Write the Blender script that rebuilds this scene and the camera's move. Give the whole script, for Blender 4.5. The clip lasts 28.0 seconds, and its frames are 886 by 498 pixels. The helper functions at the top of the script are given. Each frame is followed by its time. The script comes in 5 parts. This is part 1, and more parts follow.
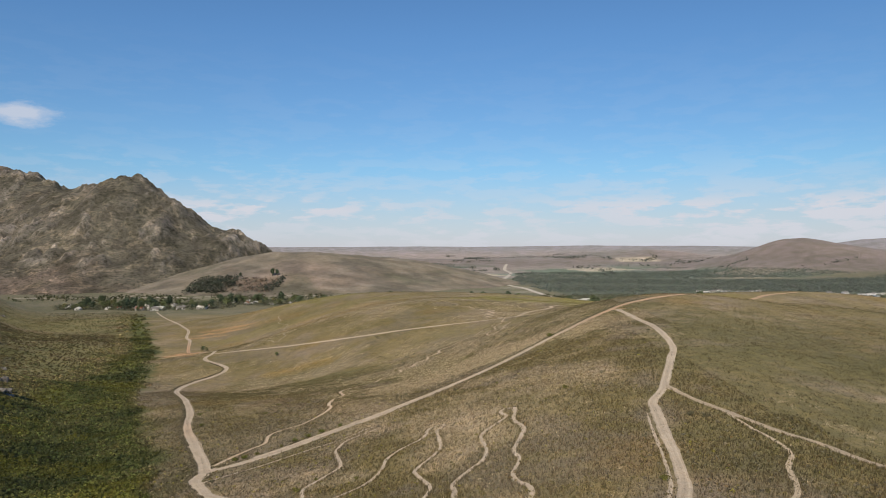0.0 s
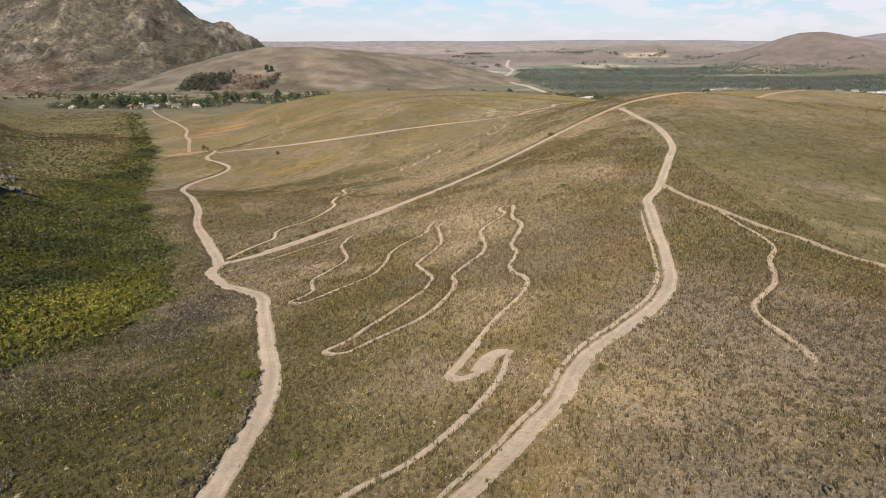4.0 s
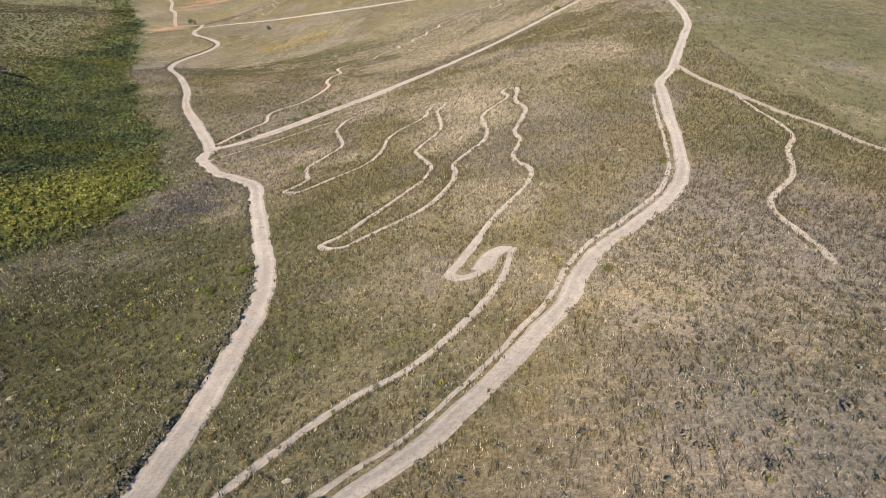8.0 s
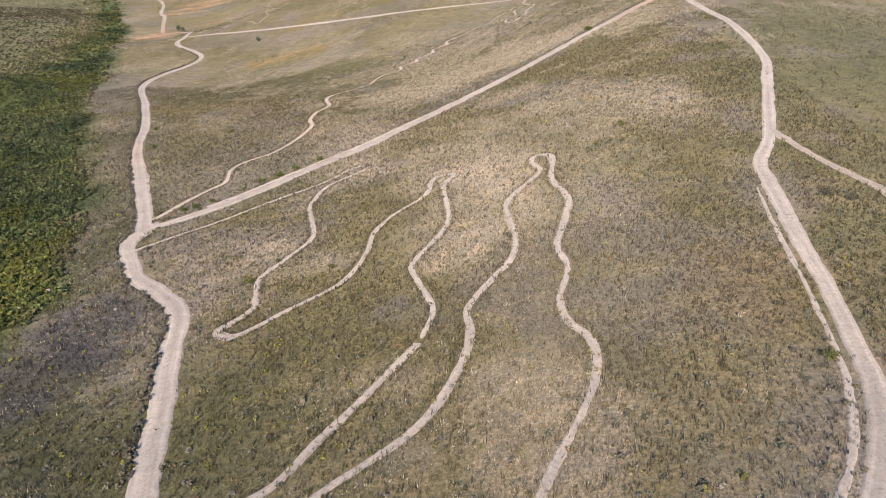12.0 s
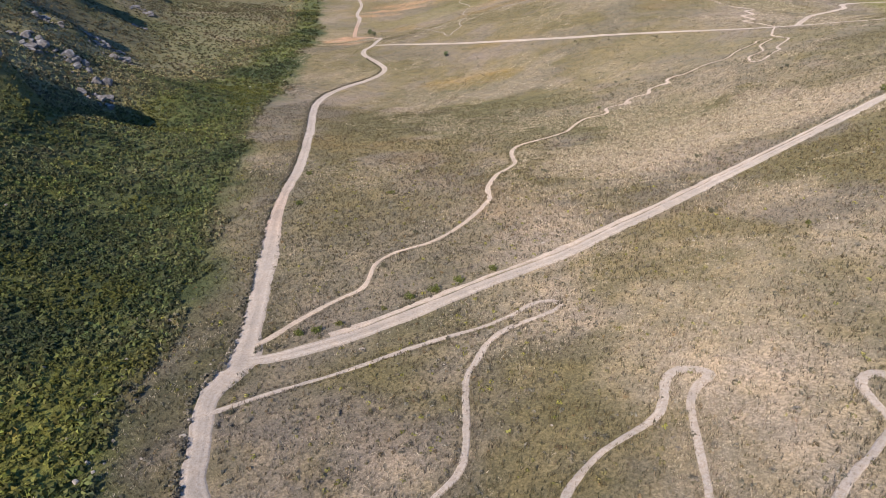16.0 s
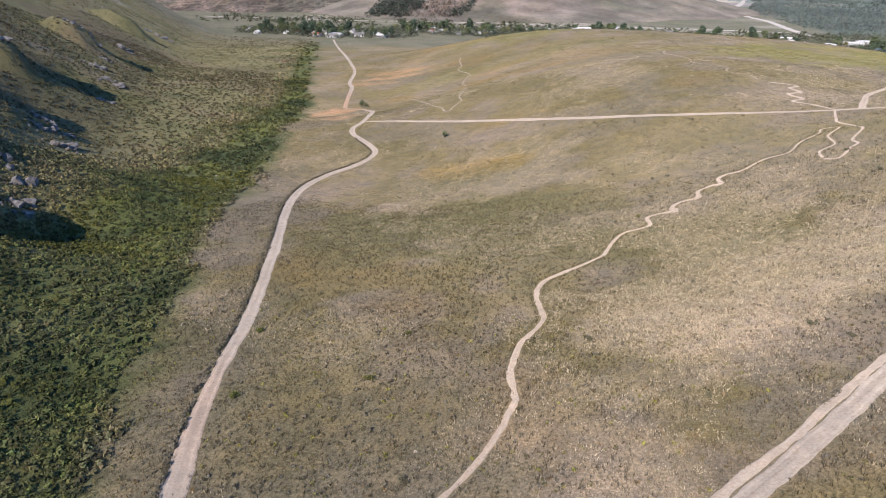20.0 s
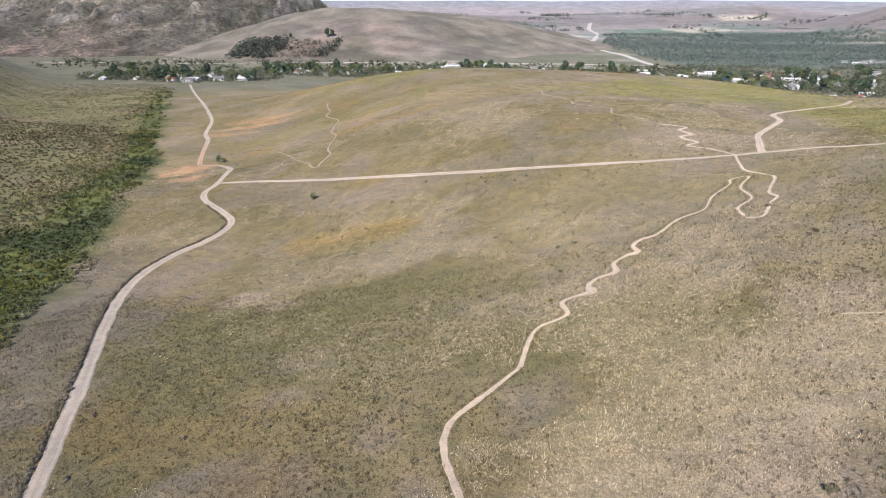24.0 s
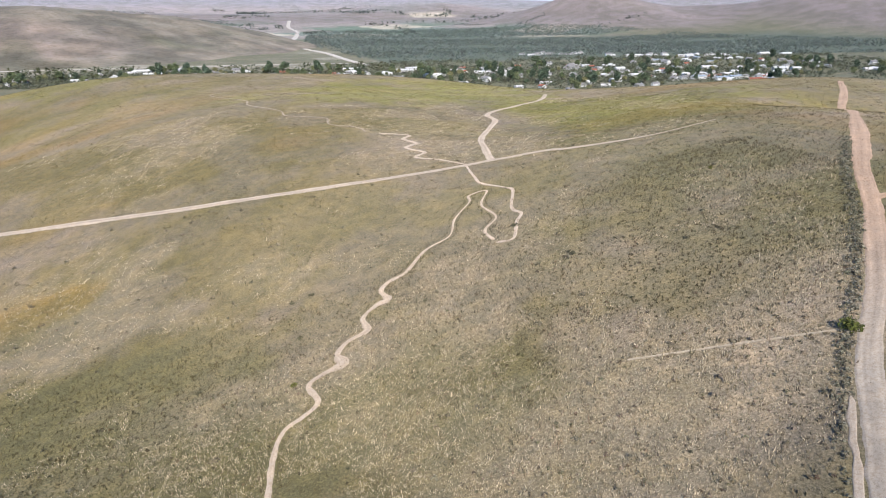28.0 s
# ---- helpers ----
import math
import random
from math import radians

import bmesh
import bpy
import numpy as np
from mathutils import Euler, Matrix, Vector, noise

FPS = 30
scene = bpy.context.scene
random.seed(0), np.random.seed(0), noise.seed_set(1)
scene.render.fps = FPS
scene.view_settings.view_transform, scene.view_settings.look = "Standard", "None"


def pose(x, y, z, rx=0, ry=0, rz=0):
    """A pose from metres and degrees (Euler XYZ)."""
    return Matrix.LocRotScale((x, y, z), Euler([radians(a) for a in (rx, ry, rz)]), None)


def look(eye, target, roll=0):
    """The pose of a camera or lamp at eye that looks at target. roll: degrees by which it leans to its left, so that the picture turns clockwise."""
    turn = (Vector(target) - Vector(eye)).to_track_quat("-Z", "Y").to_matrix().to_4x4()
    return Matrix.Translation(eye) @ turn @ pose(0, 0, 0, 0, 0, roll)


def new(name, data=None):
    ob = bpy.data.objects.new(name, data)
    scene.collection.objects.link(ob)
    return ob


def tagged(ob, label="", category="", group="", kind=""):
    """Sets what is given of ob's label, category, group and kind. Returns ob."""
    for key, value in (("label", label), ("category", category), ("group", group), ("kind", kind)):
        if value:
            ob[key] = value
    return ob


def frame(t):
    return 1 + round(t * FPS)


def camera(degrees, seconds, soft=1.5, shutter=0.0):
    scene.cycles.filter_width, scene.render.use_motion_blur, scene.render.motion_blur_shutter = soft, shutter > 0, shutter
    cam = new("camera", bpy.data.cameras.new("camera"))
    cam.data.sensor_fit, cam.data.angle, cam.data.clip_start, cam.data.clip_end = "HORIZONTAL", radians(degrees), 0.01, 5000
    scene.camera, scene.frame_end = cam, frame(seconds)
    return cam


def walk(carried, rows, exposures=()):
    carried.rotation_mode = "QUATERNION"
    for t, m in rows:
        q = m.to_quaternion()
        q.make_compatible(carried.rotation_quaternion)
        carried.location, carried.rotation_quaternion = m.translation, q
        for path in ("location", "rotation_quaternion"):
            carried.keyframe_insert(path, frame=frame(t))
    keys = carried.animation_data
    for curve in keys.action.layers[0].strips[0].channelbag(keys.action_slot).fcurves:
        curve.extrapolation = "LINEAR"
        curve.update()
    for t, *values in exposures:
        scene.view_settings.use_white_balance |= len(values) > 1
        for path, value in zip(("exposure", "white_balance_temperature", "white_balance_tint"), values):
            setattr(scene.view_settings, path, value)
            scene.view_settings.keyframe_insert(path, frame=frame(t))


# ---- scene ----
# The drone: seconds, metres, then yaw, pitch and roll in degrees.
cam = camera(66.53, 28.0, 0.85)
ROWS = [
    (0.0, 0.00, 0.00, 45.00, 0.04, 0.09, 0.08),
    (0.5, -0.23, -0.26, 45.00, 0.04, -1.78, 0.08),
    (1.0, -0.12, -0.45, 45.02, 0.02, -3.95, 0.09),
    (1.5, -0.17, -0.67, 45.04, 0.02, -6.12, 0.09),
    (2.0, -0.20, -0.70, 45.05, 0.00, -8.29, 0.08),
    (2.5, -0.20, -0.79, 45.15, 0.01, -10.46, 0.09),
    (3.0, -0.22, -0.92, 45.16, 0.00, -12.62, 0.08),
    (3.5, -0.21, -0.97, 45.22, 0.02, -14.76, 0.09),
    (4.0, -0.21, -1.01, 45.23, 0.03, -16.83, 0.06),
    (4.5, -0.24, -1.04, 45.20, 0.01, -18.88, 0.07),
    (6.5, -0.24, -0.93, 45.23, 0.00, -26.80, 0.03),
    (7.0, -0.25, -0.75, 45.14, 0.00, -26.99, 0.01),
    (7.5, -0.27, 0.62, 45.18, 0.02, -26.98, -0.00),
    (8.0, -0.31, 3.52, 45.19, -0.01, -26.95, -0.02),
    (8.5, -0.30, 7.41, 45.25, -0.03, -26.91, -0.07),
    (9.0, -0.37, 12.00, 45.27, -0.05, -26.84, -0.12),
    (9.5, -0.45, 17.14, 45.23, -0.08, -26.86, -0.20),
    (10.0, -0.48, 22.58, 45.31, -0.03, -26.92, -0.20),
    (10.5, -0.54, 28.83, 45.01, -0.04, -26.95, -0.22),
    (11.0, -0.60, 34.78, 45.17, -0.01, -26.98, -0.26),
    (11.5, -0.45, 40.73, 45.63, 0.02, -27.09, -0.28),
    (13.5, -2.71, 64.84, 46.48, 7.73, -27.23, -0.48),
    (14.0, -3.87, 70.72, 46.75, 10.78, -27.28, -0.58),
    (14.5, -5.15, 76.71, 46.99, 13.44, -27.32, -0.64),
    (15.0, -6.82, 82.29, 47.16, 15.99, -27.32, -0.71),
    (15.5, -8.45, 87.95, 47.25, 16.45, -27.33, -0.69),
    (16.0, -10.37, 93.60, 47.25, 16.44, -27.34, -0.68),
    (16.5, -12.12, 99.46, 47.26, 16.47, -27.37, -0.64),
    (17.0, -14.02, 105.25, 47.31, 16.45, -27.39, -0.67),
    (17.5, -15.67, 111.14, 47.35, 16.46, -27.42, -0.63),
    (18.0, -17.49, 117.21, 47.22, 16.45, -27.42, -0.62),
    (18.5, -19.33, 123.11, 47.24, 16.43, -27.42, -0.61),
    (19.0, -21.17, 129.26, 47.28, 16.41, -27.46, -0.61),
    (19.5, -23.08, 135.27, 47.52, 16.26, -26.28, -0.60),
    (20.0, -24.63, 140.04, 47.65, 16.19, -22.87, -0.59),
    (20.5, -25.83, 143.39, 47.44, 16.11, -20.64, -0.59),
    (22.5, -29.76, 161.89, 47.33, 11.13, -19.88, -0.32),
    (23.0, -30.53, 166.98, 47.27, 9.75, -19.85, -0.26),
    (23.5, -31.20, 171.68, 47.47, 8.16, -19.87, -0.21),
    (24.0, -31.62, 176.25, 47.76, 5.45, -19.91, -0.15),
    (24.5, -31.92, 180.40, 48.08, 0.90, -19.97, -0.14),
    (25.0, -31.76, 184.14, 48.32, -3.54, -19.97, -0.07),
    (25.5, -31.67, 188.18, 48.48, -5.63, -20.00, -0.11),
    (26.0, -31.37, 192.53, 48.40, -6.18, -20.01, -0.13),
    (26.5, -30.86, 196.22, 48.33, -9.86, -19.99, -0.16),
    (27.0, -30.37, 199.92, 48.31, -12.66, -19.98, -0.15),
    (27.5, -29.70, 203.67, 48.41, -15.13, -20.00, -0.16),
    (28.0, -28.87, 207.21, 48.45, -18.46, -20.02, -0.20),
]
# Stops, kelvin and tint along the clip.
EXPOSURES = [(0.0, -0.02, 7450, 10), (1.5, 0.04, 7650, 11), (3.0, 0.17, 7900, 11), (4.5, 0.42, 7600, 12), (6.5, 0.67, 7050, 12), (8.0, 0.70, 6650, 12), (12.0, 0.69, 6400, 18), (20.0, 0.65, 6250, 18), (23.0, 0.71, 6250, 16), (28.0, 0.69, 6200, 12)]
walk(cam, [(t, pose(x, y, z, 90 + pitch, roll, yaw)) for t, x, y, z, yaw, pitch, roll in ROWS], EXPOSURES)

# ---- light: clear sky, sun behind the first view, 34 degrees high ----
SUN_UP, SUN_AZ = 34.0, 190.0  # degrees; azimuth clockwise from +y
SUN_FROM = Vector((math.sin(radians(SUN_AZ)) * math.cos(radians(SUN_UP)), math.cos(radians(SUN_AZ)) * math.cos(radians(SUN_UP)), math.sin(radians(SUN_UP))))
sun = new("sun", bpy.data.lights.new("sun", "SUN"))
sun.data.energy, sun.data.angle, sun.data.color = 3.6, radians(0.53), (1.0, 0.93, 0.81)
sun.matrix_world = look(SUN_FROM * 900, (0, 0, 0))

world = bpy.data.worlds.new("sky")
scene.world = world
world.use_nodes = True


class Nodes:
    """A short way to write node trees."""

    def __init__(self, tree):
        self.tree = tree
        tree.nodes.clear()

    def add(self, kind, **values):
        node = self.tree.nodes.new(kind)
        for key, value in values.items():
            name = key[2:].replace("_", " ")
            socket = node.inputs[int(name)] if name.isdigit() else node.inputs[name]
            if isinstance(value, bpy.types.NodeSocket):
                self.tree.links.new(value, socket)
            else:
                socket.default_value = value
        return node

    def mix(self, a, b, f, blend="MIX"):
        node = self.tree.nodes.new("ShaderNodeMix")
        node.data_type, node.blend_type = "RGBA", blend
        for socket, value in ((node.inputs[0], f), (node.inputs[6], a), (node.inputs[7], b)):
            if isinstance(value, bpy.types.NodeSocket):
                self.tree.links.new(value, socket)
            else:
                socket.default_value = value if isinstance(value, (int, float)) else (*value, 1.0)[:4]
        return node.outputs[2]

    def ramp(self, fac, *stops):
        node = self.tree.nodes.new("ShaderNodeValToRGB")
        self.tree.links.new(fac, node.inputs[0])
        while len(node.color_ramp.elements) < len(stops):
            node.color_ramp.elements.new(0.5)
        for element, (at, value) in zip(node.color_ramp.elements, stops):
            element.position = at
            element.color = (value, value, value, 1) if isinstance(value, (int, float)) else (*value, 1)
        return node.outputs[0]

    def noise(self, scale, vector, detail=4.0, rough=0.55, distortion=0.0):
        return self.add("ShaderNodeTexNoise", i_Scale=scale, i_Vector=vector, i_Detail=detail, i_Roughness=rough, i_Distortion=distortion).outputs["Fac"]

    def cover(self):
        node = self.tree.nodes.new("ShaderNodeAttribute")
        node.attribute_name = "cover"
        return node.outputs["Color"]

    def math(self, op, a, b=0.0):
        node = self.add("ShaderNodeMath", i_0=a, i_1=b)
        node.operation = op
        return node.outputs[0]


n = Nodes(world.node_tree)
sky = n.add("ShaderNodeTexSky")
sky.sky_type, sky.sun_disc, sky.sun_elevation, sky.sun_rotation = "NISHITA", False, radians(SUN_UP), radians(SUN_AZ)
sky.altitude, sky.air_density, sky.dust_density, sky.ozone_density = 200.0, 1.0, 0.1, 3.0
# thin rows of fair-weather cloud low over the horizon
way = n.add("ShaderNodeTexCoord").outputs["Generated"]
parts = n.add("ShaderNodeSeparateXYZ", i_0=way)
flat = n.add("ShaderNodeCombineXYZ", i_0=parts.outputs[0], i_1=parts.outputs[1], i_2=n.math("MULTIPLY", parts.outputs[2], 4.0))
cells = n.noise(17.0, flat.outputs[0], 7.0, 0.58, 0.1)
cells2 = n.noise(2.3, flat.outputs[0], 3.0, 0.5)
cloud = n.math("MULTIPLY", n.ramp(cells, (0.47, 0.0), (0.57, 1.0)), n.ramp(cells2, (0.36, 0.4), (0.52, 1.0)))
band = n.ramp(parts.outputs[2], (0.0, 0.3), (0.022, 0.75), (0.06, 0.95), (0.078, 0.30), (0.14, 0.06), (0.30, 0.0))
cloud = n.math("MULTIPLY", cloud, band)
# one small cumulus beside the mountain
squat = n.add("ShaderNodeCombineXYZ", i_0=parts.outputs[0], i_1=parts.outputs[1], i_2=n.math("MULTIPLY", parts.outputs[2], 2.6))
far = n.add("ShaderNodeVectorMath", i_0=squat.outputs[0], i_1=(-0.522, 0.835, 0.440))
far.operation = "DISTANCE"
ragged_far = n.math("ADD", far.outputs[1], n.math("MULTIPLY", n.noise(30.0, squat.outputs[0], 5.0, 0.6), 0.06))
cloud = n.math("MAXIMUM", cloud, n.ramp(ragged_far, (0.046, 0.7), (0.074, 0.0)))
tone = n.ramp(parts.outputs[2], (0.0, (0.59, 0.68, 1.0)), (0.05, (0.57, 0.72, 0.98)), (0.12, (0.54, 0.83, 1.09)), (0.3, (0.55, 0.91, 1.24)))
blue = n.mix(sky.outputs[0], tone, 1.0, "MULTIPLY")
blue = n.mix(blue, (5.0, 5.6, 7.6), n.ramp(parts.outputs[2], (0.0, 0.6), (0.05, 0.32), (0.11, 0.0)))
colour = n.mix(blue, (6.2, 6.8, 8.4), cloud)
back = n.add("ShaderNodeBackground", i_Color=colour, i_Strength=0.1)
n.add("ShaderNodeOutputWorld", i_Surface=back.outputs[0])


# ---- the lie of the land, in metres ----
PLAIN = -46.0
BUMPS = []


def landform(y, step, x0, *heights):
    """A row of soft swells across the slope, step metres apart."""
    for k, h in enumerate(heights):
        BUMPS.append((x0 + k * step, y, 1.2 * step, 1.2 * step, h))


landform(-40, 80, -400, 12.0, 7.5, 15.6, 22.0, 23.0, 22.2, 20.9, 22.8, 16.5, 11.3, 13.7)
landform(25, 60, -420, 9.6, -5.7, 5.6, -9.9, -3.6, -15.2, -4.0, 8.4, -2.7, -3.4, -9.2, -0.8, 3.4, -6.0, 6.5)
landform(75, 50, -400, 1.1, 3.8, 15.3, -15.6, 37.6, -13.6, 34.8, -11.2, -10.7, 38.7, -42.7, 59.4, -27.2, 18.7, 4.3, 4.4, 5.8)
landform(125, 50, -400, 22.6, -16.5, 16.6, -0.2, 7.4, -33.9, 12.6, 14.4, -21.6, 51.6, -46.9, 34.7, -14.7, 16.1, -0.8, -1.6, 15.7)
landform(180, 50, -400, 12.0, -4.1, 26.7, -13.6, 5.6, 66.7, -45.5, 37.2, -25.4, 30.9, 4.3, 15.3, -4.8, 4.4, 18.2, 3.3, 1.9)
landform(235, 52, -416, 10.2, 1.5, -1.6, 5.8, -8.8, -9.5, -30.4, 52.7, -26.3, 28.0, -10.5, 6.9, 30.9, -16.0, 13.3, -3.5, 22.6)
landform(290, 54, -432, 7.0, 2.7, -1.6, 14.8, 23.1, 20.7, 24.3, 10.8, -42.7, 46.7, 8.1, -27.0, 31.3, 3.5, 11.5, 2.9)
landform(345, 56, -448, 4.7, -0.4, 13.5, -0.7, -29.4, 0.3, -36.6, -6.3, 41.4, -27.7, 41.1, 9.0, -9.2, 2.1, 6.2, 10.7)
landform(400, 60, -420, 9.7, -11.4, 4.1, 8.7, 27.7, 19.6, -13.5, 34.7, -39.2, 19.8, 9.0, 8.9, 13.2, -11.1, 14.0)
landform(465, 66, -396, 6.4, -2.2, 21.6, -42.5, 13.2, 3.2, 6.6, 25.6, 0.6, -1.4, 28.6, 4.7, 9.9)
landform(535, 72, -432, 10.5, -17.3, 23.9, -0.9, 0.0, 13.1, -1.8, 1.1, 0.4, 7.3, -3.3, 0.5)
landform(610, 80, -400, 2.7, 3.1, -6.7, -5.9, 10.4, 18.6, 5.8, 3.9, 8.8, 6.6, 3.4)
landform(700, 90, -360, 12.8, -15.0, 12.9, 2.1, -15.8, 13.2, 6.8, -9.2, -1.7)
landform(800, 100, -400, 8.2, -18.6, 16.1, 33.9, 9.4, 15.0, 6.1, 2.3, -0.5)
landform(910, 110, -440, -8.8, 15.7, -7.4, -18.8, -1.6, -5.3, -6.6, 0.8)


def swell(x, y, sx, sy, h):
    BUMPS.append((x, y, sx, sy, h))


swell(-430, -1000, 300, 260, 60)   # behind the start
swell(300, -1100, 400, 260, 50)
swell(1440, 2750, 165, 260, 114)   # the lone hill across the river
swell(1900, 2700, 260, 300, 62)
swell(1120, 2850, 190, 260, 14)
swell(2080, 2150, 250, 260, 112)   # brown hills that close the valley
swell(2250, 1650, 300, 260, 104)
swell(640, 3560, 230, 200, 18)
swell(1080, 3650, 250, 200, 50)
swell(-300, 3300, 700, 300, 30)
swell(160, 374, 22, 22, -6.5)
swell(250, 370, 45, 45, -5.0)
swell(10, 605, 90, 60, -4.0)
swell(205, 560, 50, 50, 5.0)
BUMP = np.array(BUMPS)


def wave_noise(x, y, seed, scale, octaves=4, gain=0.5):
    """Smooth value noise on numpy arrays, about -1 to 1."""
    total, amp, norm = np.zeros(np.shape(x)), 1.0, 0.0
    for o in range(octaves):
        u, v = np.asarray(x) / scale + 17.3 * o + seed, np.asarray(y) / scale - 9.1 * o + 3.7 * seed
        i, j = np.floor(u), np.floor(v)
        a, b = u - i, v - j
        a, b = a * a * (3 - 2 * a), b * b * (3 - 2 * b)

        def cell(p, q):
            s = np.sin(p * 127.1 + q * 311.7 + seed * 74.7 + o * 13.1) * 43758.5453
            return s - np.floor(s)
        total += amp * (((cell(i, j) * (1 - a) + cell(i + 1, j) * a) * (1 - b) + (cell(i, j + 1) * (1 - a) + cell(i + 1, j + 1) * a) * b) * 2 - 1)
        norm += amp
        amp, scale = amp * gain, scale * 0.5
    return total / norm


def smooth(a, b, v):
    t = np.clip((np.asarray(v, float) - a) / (b - a), 0, 1)
    return t * t * (3 - 2 * t)


def land(x, y):
    """The height of the ground, smooth, as the tracks follow it."""
    x, y = np.asarray(x, float), np.asarray(y, float)
    z = np.full(x.shape, PLAIN)
    for cx, cy, sx, sy, h in BUMP:
        z = z + h * np.exp(-0.5 * (((x - cx) / sx) ** 2 + ((y - cy) / sy) ** 2))
    u = -x - 0.61 * y - 5
    z = z + 5.0 * np.logaddexp(0, np.minimum(u - 4, 420) / 10) * smooth(20, 160, y) * smooth(1200, 1020, y)
    r = np.hypot(x, y)
    z = z + smooth(2700, 4300, r) * (42 + 12 * wave_noise(x, y, 3, 1300, 3)) + smooth(4000, 4650, r) * (66 + 10 * wave_noise(x, y, 5, 900, 3))
    z = z + smooth(4200, 4700, r) * smooth(0.52, 0.66, x / np.maximum(y, 1)) * 45
    return z


def left_bank(y):
    """Where the wet green valley floor gives way to dry veld."""
    return np.interp(y, [0, 83, 127, 145, 182, 225, 270, 379, 505, 562, 980], [-62, -60, -55, -63, -81, -103, -121, -170, -217, -243, -440]) + 7 * wave_noise(np.asarray(y, float), 0 * np.asarray(y, float), 105, 38, 3)


def ground_z(x, y):
    """The land with the hummocks of the slopes."""
    x, y = np.asarray(x, float), np.asarray(y, float)
    z = land(x, y)
    near = smooth(900, 500, np.hypot(x, y - 250))
    z = z + near * 0.07 * wave_noise(x, y, 11, 9.0, 2)
    slope = smooth(5, 45, -x - 0.61 * y) * smooth(1250, 1000, y)
    z = z + slope * (1.1 * wave_noise(x, y, 21, 46.0, 4) + 0.5 * np.abs(wave_noise(x, y, 23, 12.0, 3)))
    z = z + slope * 3.2 * wave_noise(x * 0.8 + y * 1.3, x - 0.6 * y, 27, 150.0, 3)
    # rocky knolls standing out of the slope, and the hollows behind them
    for kx, ky, r, h, down in ((-170, 224, 10, 9.5, 7), (-308, 388, 13, 10, 6), (-382, 512, 13, 10, 6), (-262, 318, 8, 5, 3), (-480, 676, 16, 10, 5), (-236, 322, 7, 3, 0), (-205, 280, 7, 2.5, 0)):
        d = np.hypot((x - kx) / (1.3 * r), (y - ky) / r) * (1 + 0.3 * wave_noise(x, y, 29, 9, 3))
        z = z + h * smooth(1.2, 0.5, d)
        z = z - down * np.exp(-((x - kx - 8) / 22) ** 2 - ((y - ky - 42) / 17) ** 2)
    z = z + smooth(2100, 2500, y) * smooth(-40, 10, z) * 9 * (0.4 - np.abs(wave_noise(x, y, 31, 260.0, 3)))
    return z


# ---- land cover: the colours of soil and plants from place to place, haze tinted in far off ----
STRAW, OLIVE, MAUVE, LIME, GREEN = (0.288, 0.228, 0.158), (0.141, 0.114, 0.056), (0.176, 0.143, 0.116), (0.172, 0.158, 0.047), (0.062, 0.078, 0.022)
RUST, SOIL, KHAKI = (0.20, 0.13, 0.050), (0.43, 0.245, 0.140), (0.190, 0.150, 0.083)
PATCHES = []


def patch(x, y, rx, ry, colour, strength, turn=0.0):
    PATCHES.append((x, y, rx, ry, colour, strength, turn))


patch(-44, 72, 27, 44, (0.070, 0.068, 0.027), 0.9)
patch(-40, 52, 24, 34, (0.076, 0.071, 0.026), 0.85)
patch(-8, 44, 13, 20, (0.112, 0.099, 0.045), 0.6)
patch(-46, 114, 12, 19, (0.072, 0.064, 0.058), 0.9, -20)
patch(-14, 62, 18, 46, (0.118, 0.100, 0.048), 0.6)
patch(-78, 262, 26, 13, RUST, 0.45)
patch(-82, 368, 24, 9, (0.27, 0.168, 0.048), 0.75)
patch(-66, 226, 9, 8, STRAW, 0.4)
patch(-63, 160, 10, 34, (0.076, 0.067, 0.040), 0.9, 20)
patch(-60, 138, 10, 24, (0.080, 0.073, 0.034), 0.8)
patch(-84, 215, 11, 40, (0.115, 0.098, 0.066), 0.75, 20)
patch(-140, 330, 14, 60, (0.125, 0.106, 0.072), 0.6, 24)
patch(-10, 245, 22, 18, STRAW, 0.75)
patch(14, 262, 22, 12, STRAW, 0.6)
patch(46, 284, 22, 16, (0.13, 0.113, 0.07), 0.6)
patch(30, 300, 14, 12, STRAW, 0.35)
patch(62, 325, 26, 40, (0.145, 0.125, 0.072), 0.5)
patch(14, 135, 14, 44, (0.205, 0.172, 0.112), 0.5)
patch(78, 165, 30, 50, (0.090, 0.081, 0.038), 0.75)
patch(4, 136, 10, 22, STRAW, 0.75)
patch(-90, 352, 34, 22, (0.125, 0.106, 0.056), 0.75)
patch(-70, 316, 34, 24, (0.128, 0.108, 0.050), 0.7)
patch(-46, 196, 20, 26, (0.118, 0.098, 0.066), 0.6)
patch(7, 88, 7, 12, STRAW, 0.8)
patch(2, 163, 14, 14, STRAW, 0.7)
patch(20, 34, 18, 8, STRAW, 0.4)
patch(36, 44, 22, 22, (0.13, 0.112, 0.075), 0.6)
patch(40, 70, 16, 34, MAUVE, 0.5)
patch(25, 70, 12, 14, (0.12, 0.104, 0.078), 0.6)
patch(20, 36, 10, 10, (0.125, 0.108, 0.08), 0.5)
patch(56, 104, 30, 26, (0.105, 0.095, 0.045), 0.75)
patch(6.4, 50.8, 1.1, 6.5, (0.125, 0.078, 0.034), 0.9, -26)
patch(-194, 502, 13, 20, SOIL, 0.85)
patch(-176, 470, 12, 14, SOIL, 0.8)
patch(-36, 172, 14, 12, (0.112, 0.098, 0.070), 0.5)
patch(-172, 457, 6, 4, SOIL, 0.8)
patch(-207, 642, 28, 9, SOIL, 0.6, 8)
patch(-203, 622, 30, 8, SOIL, 0.6, 12)
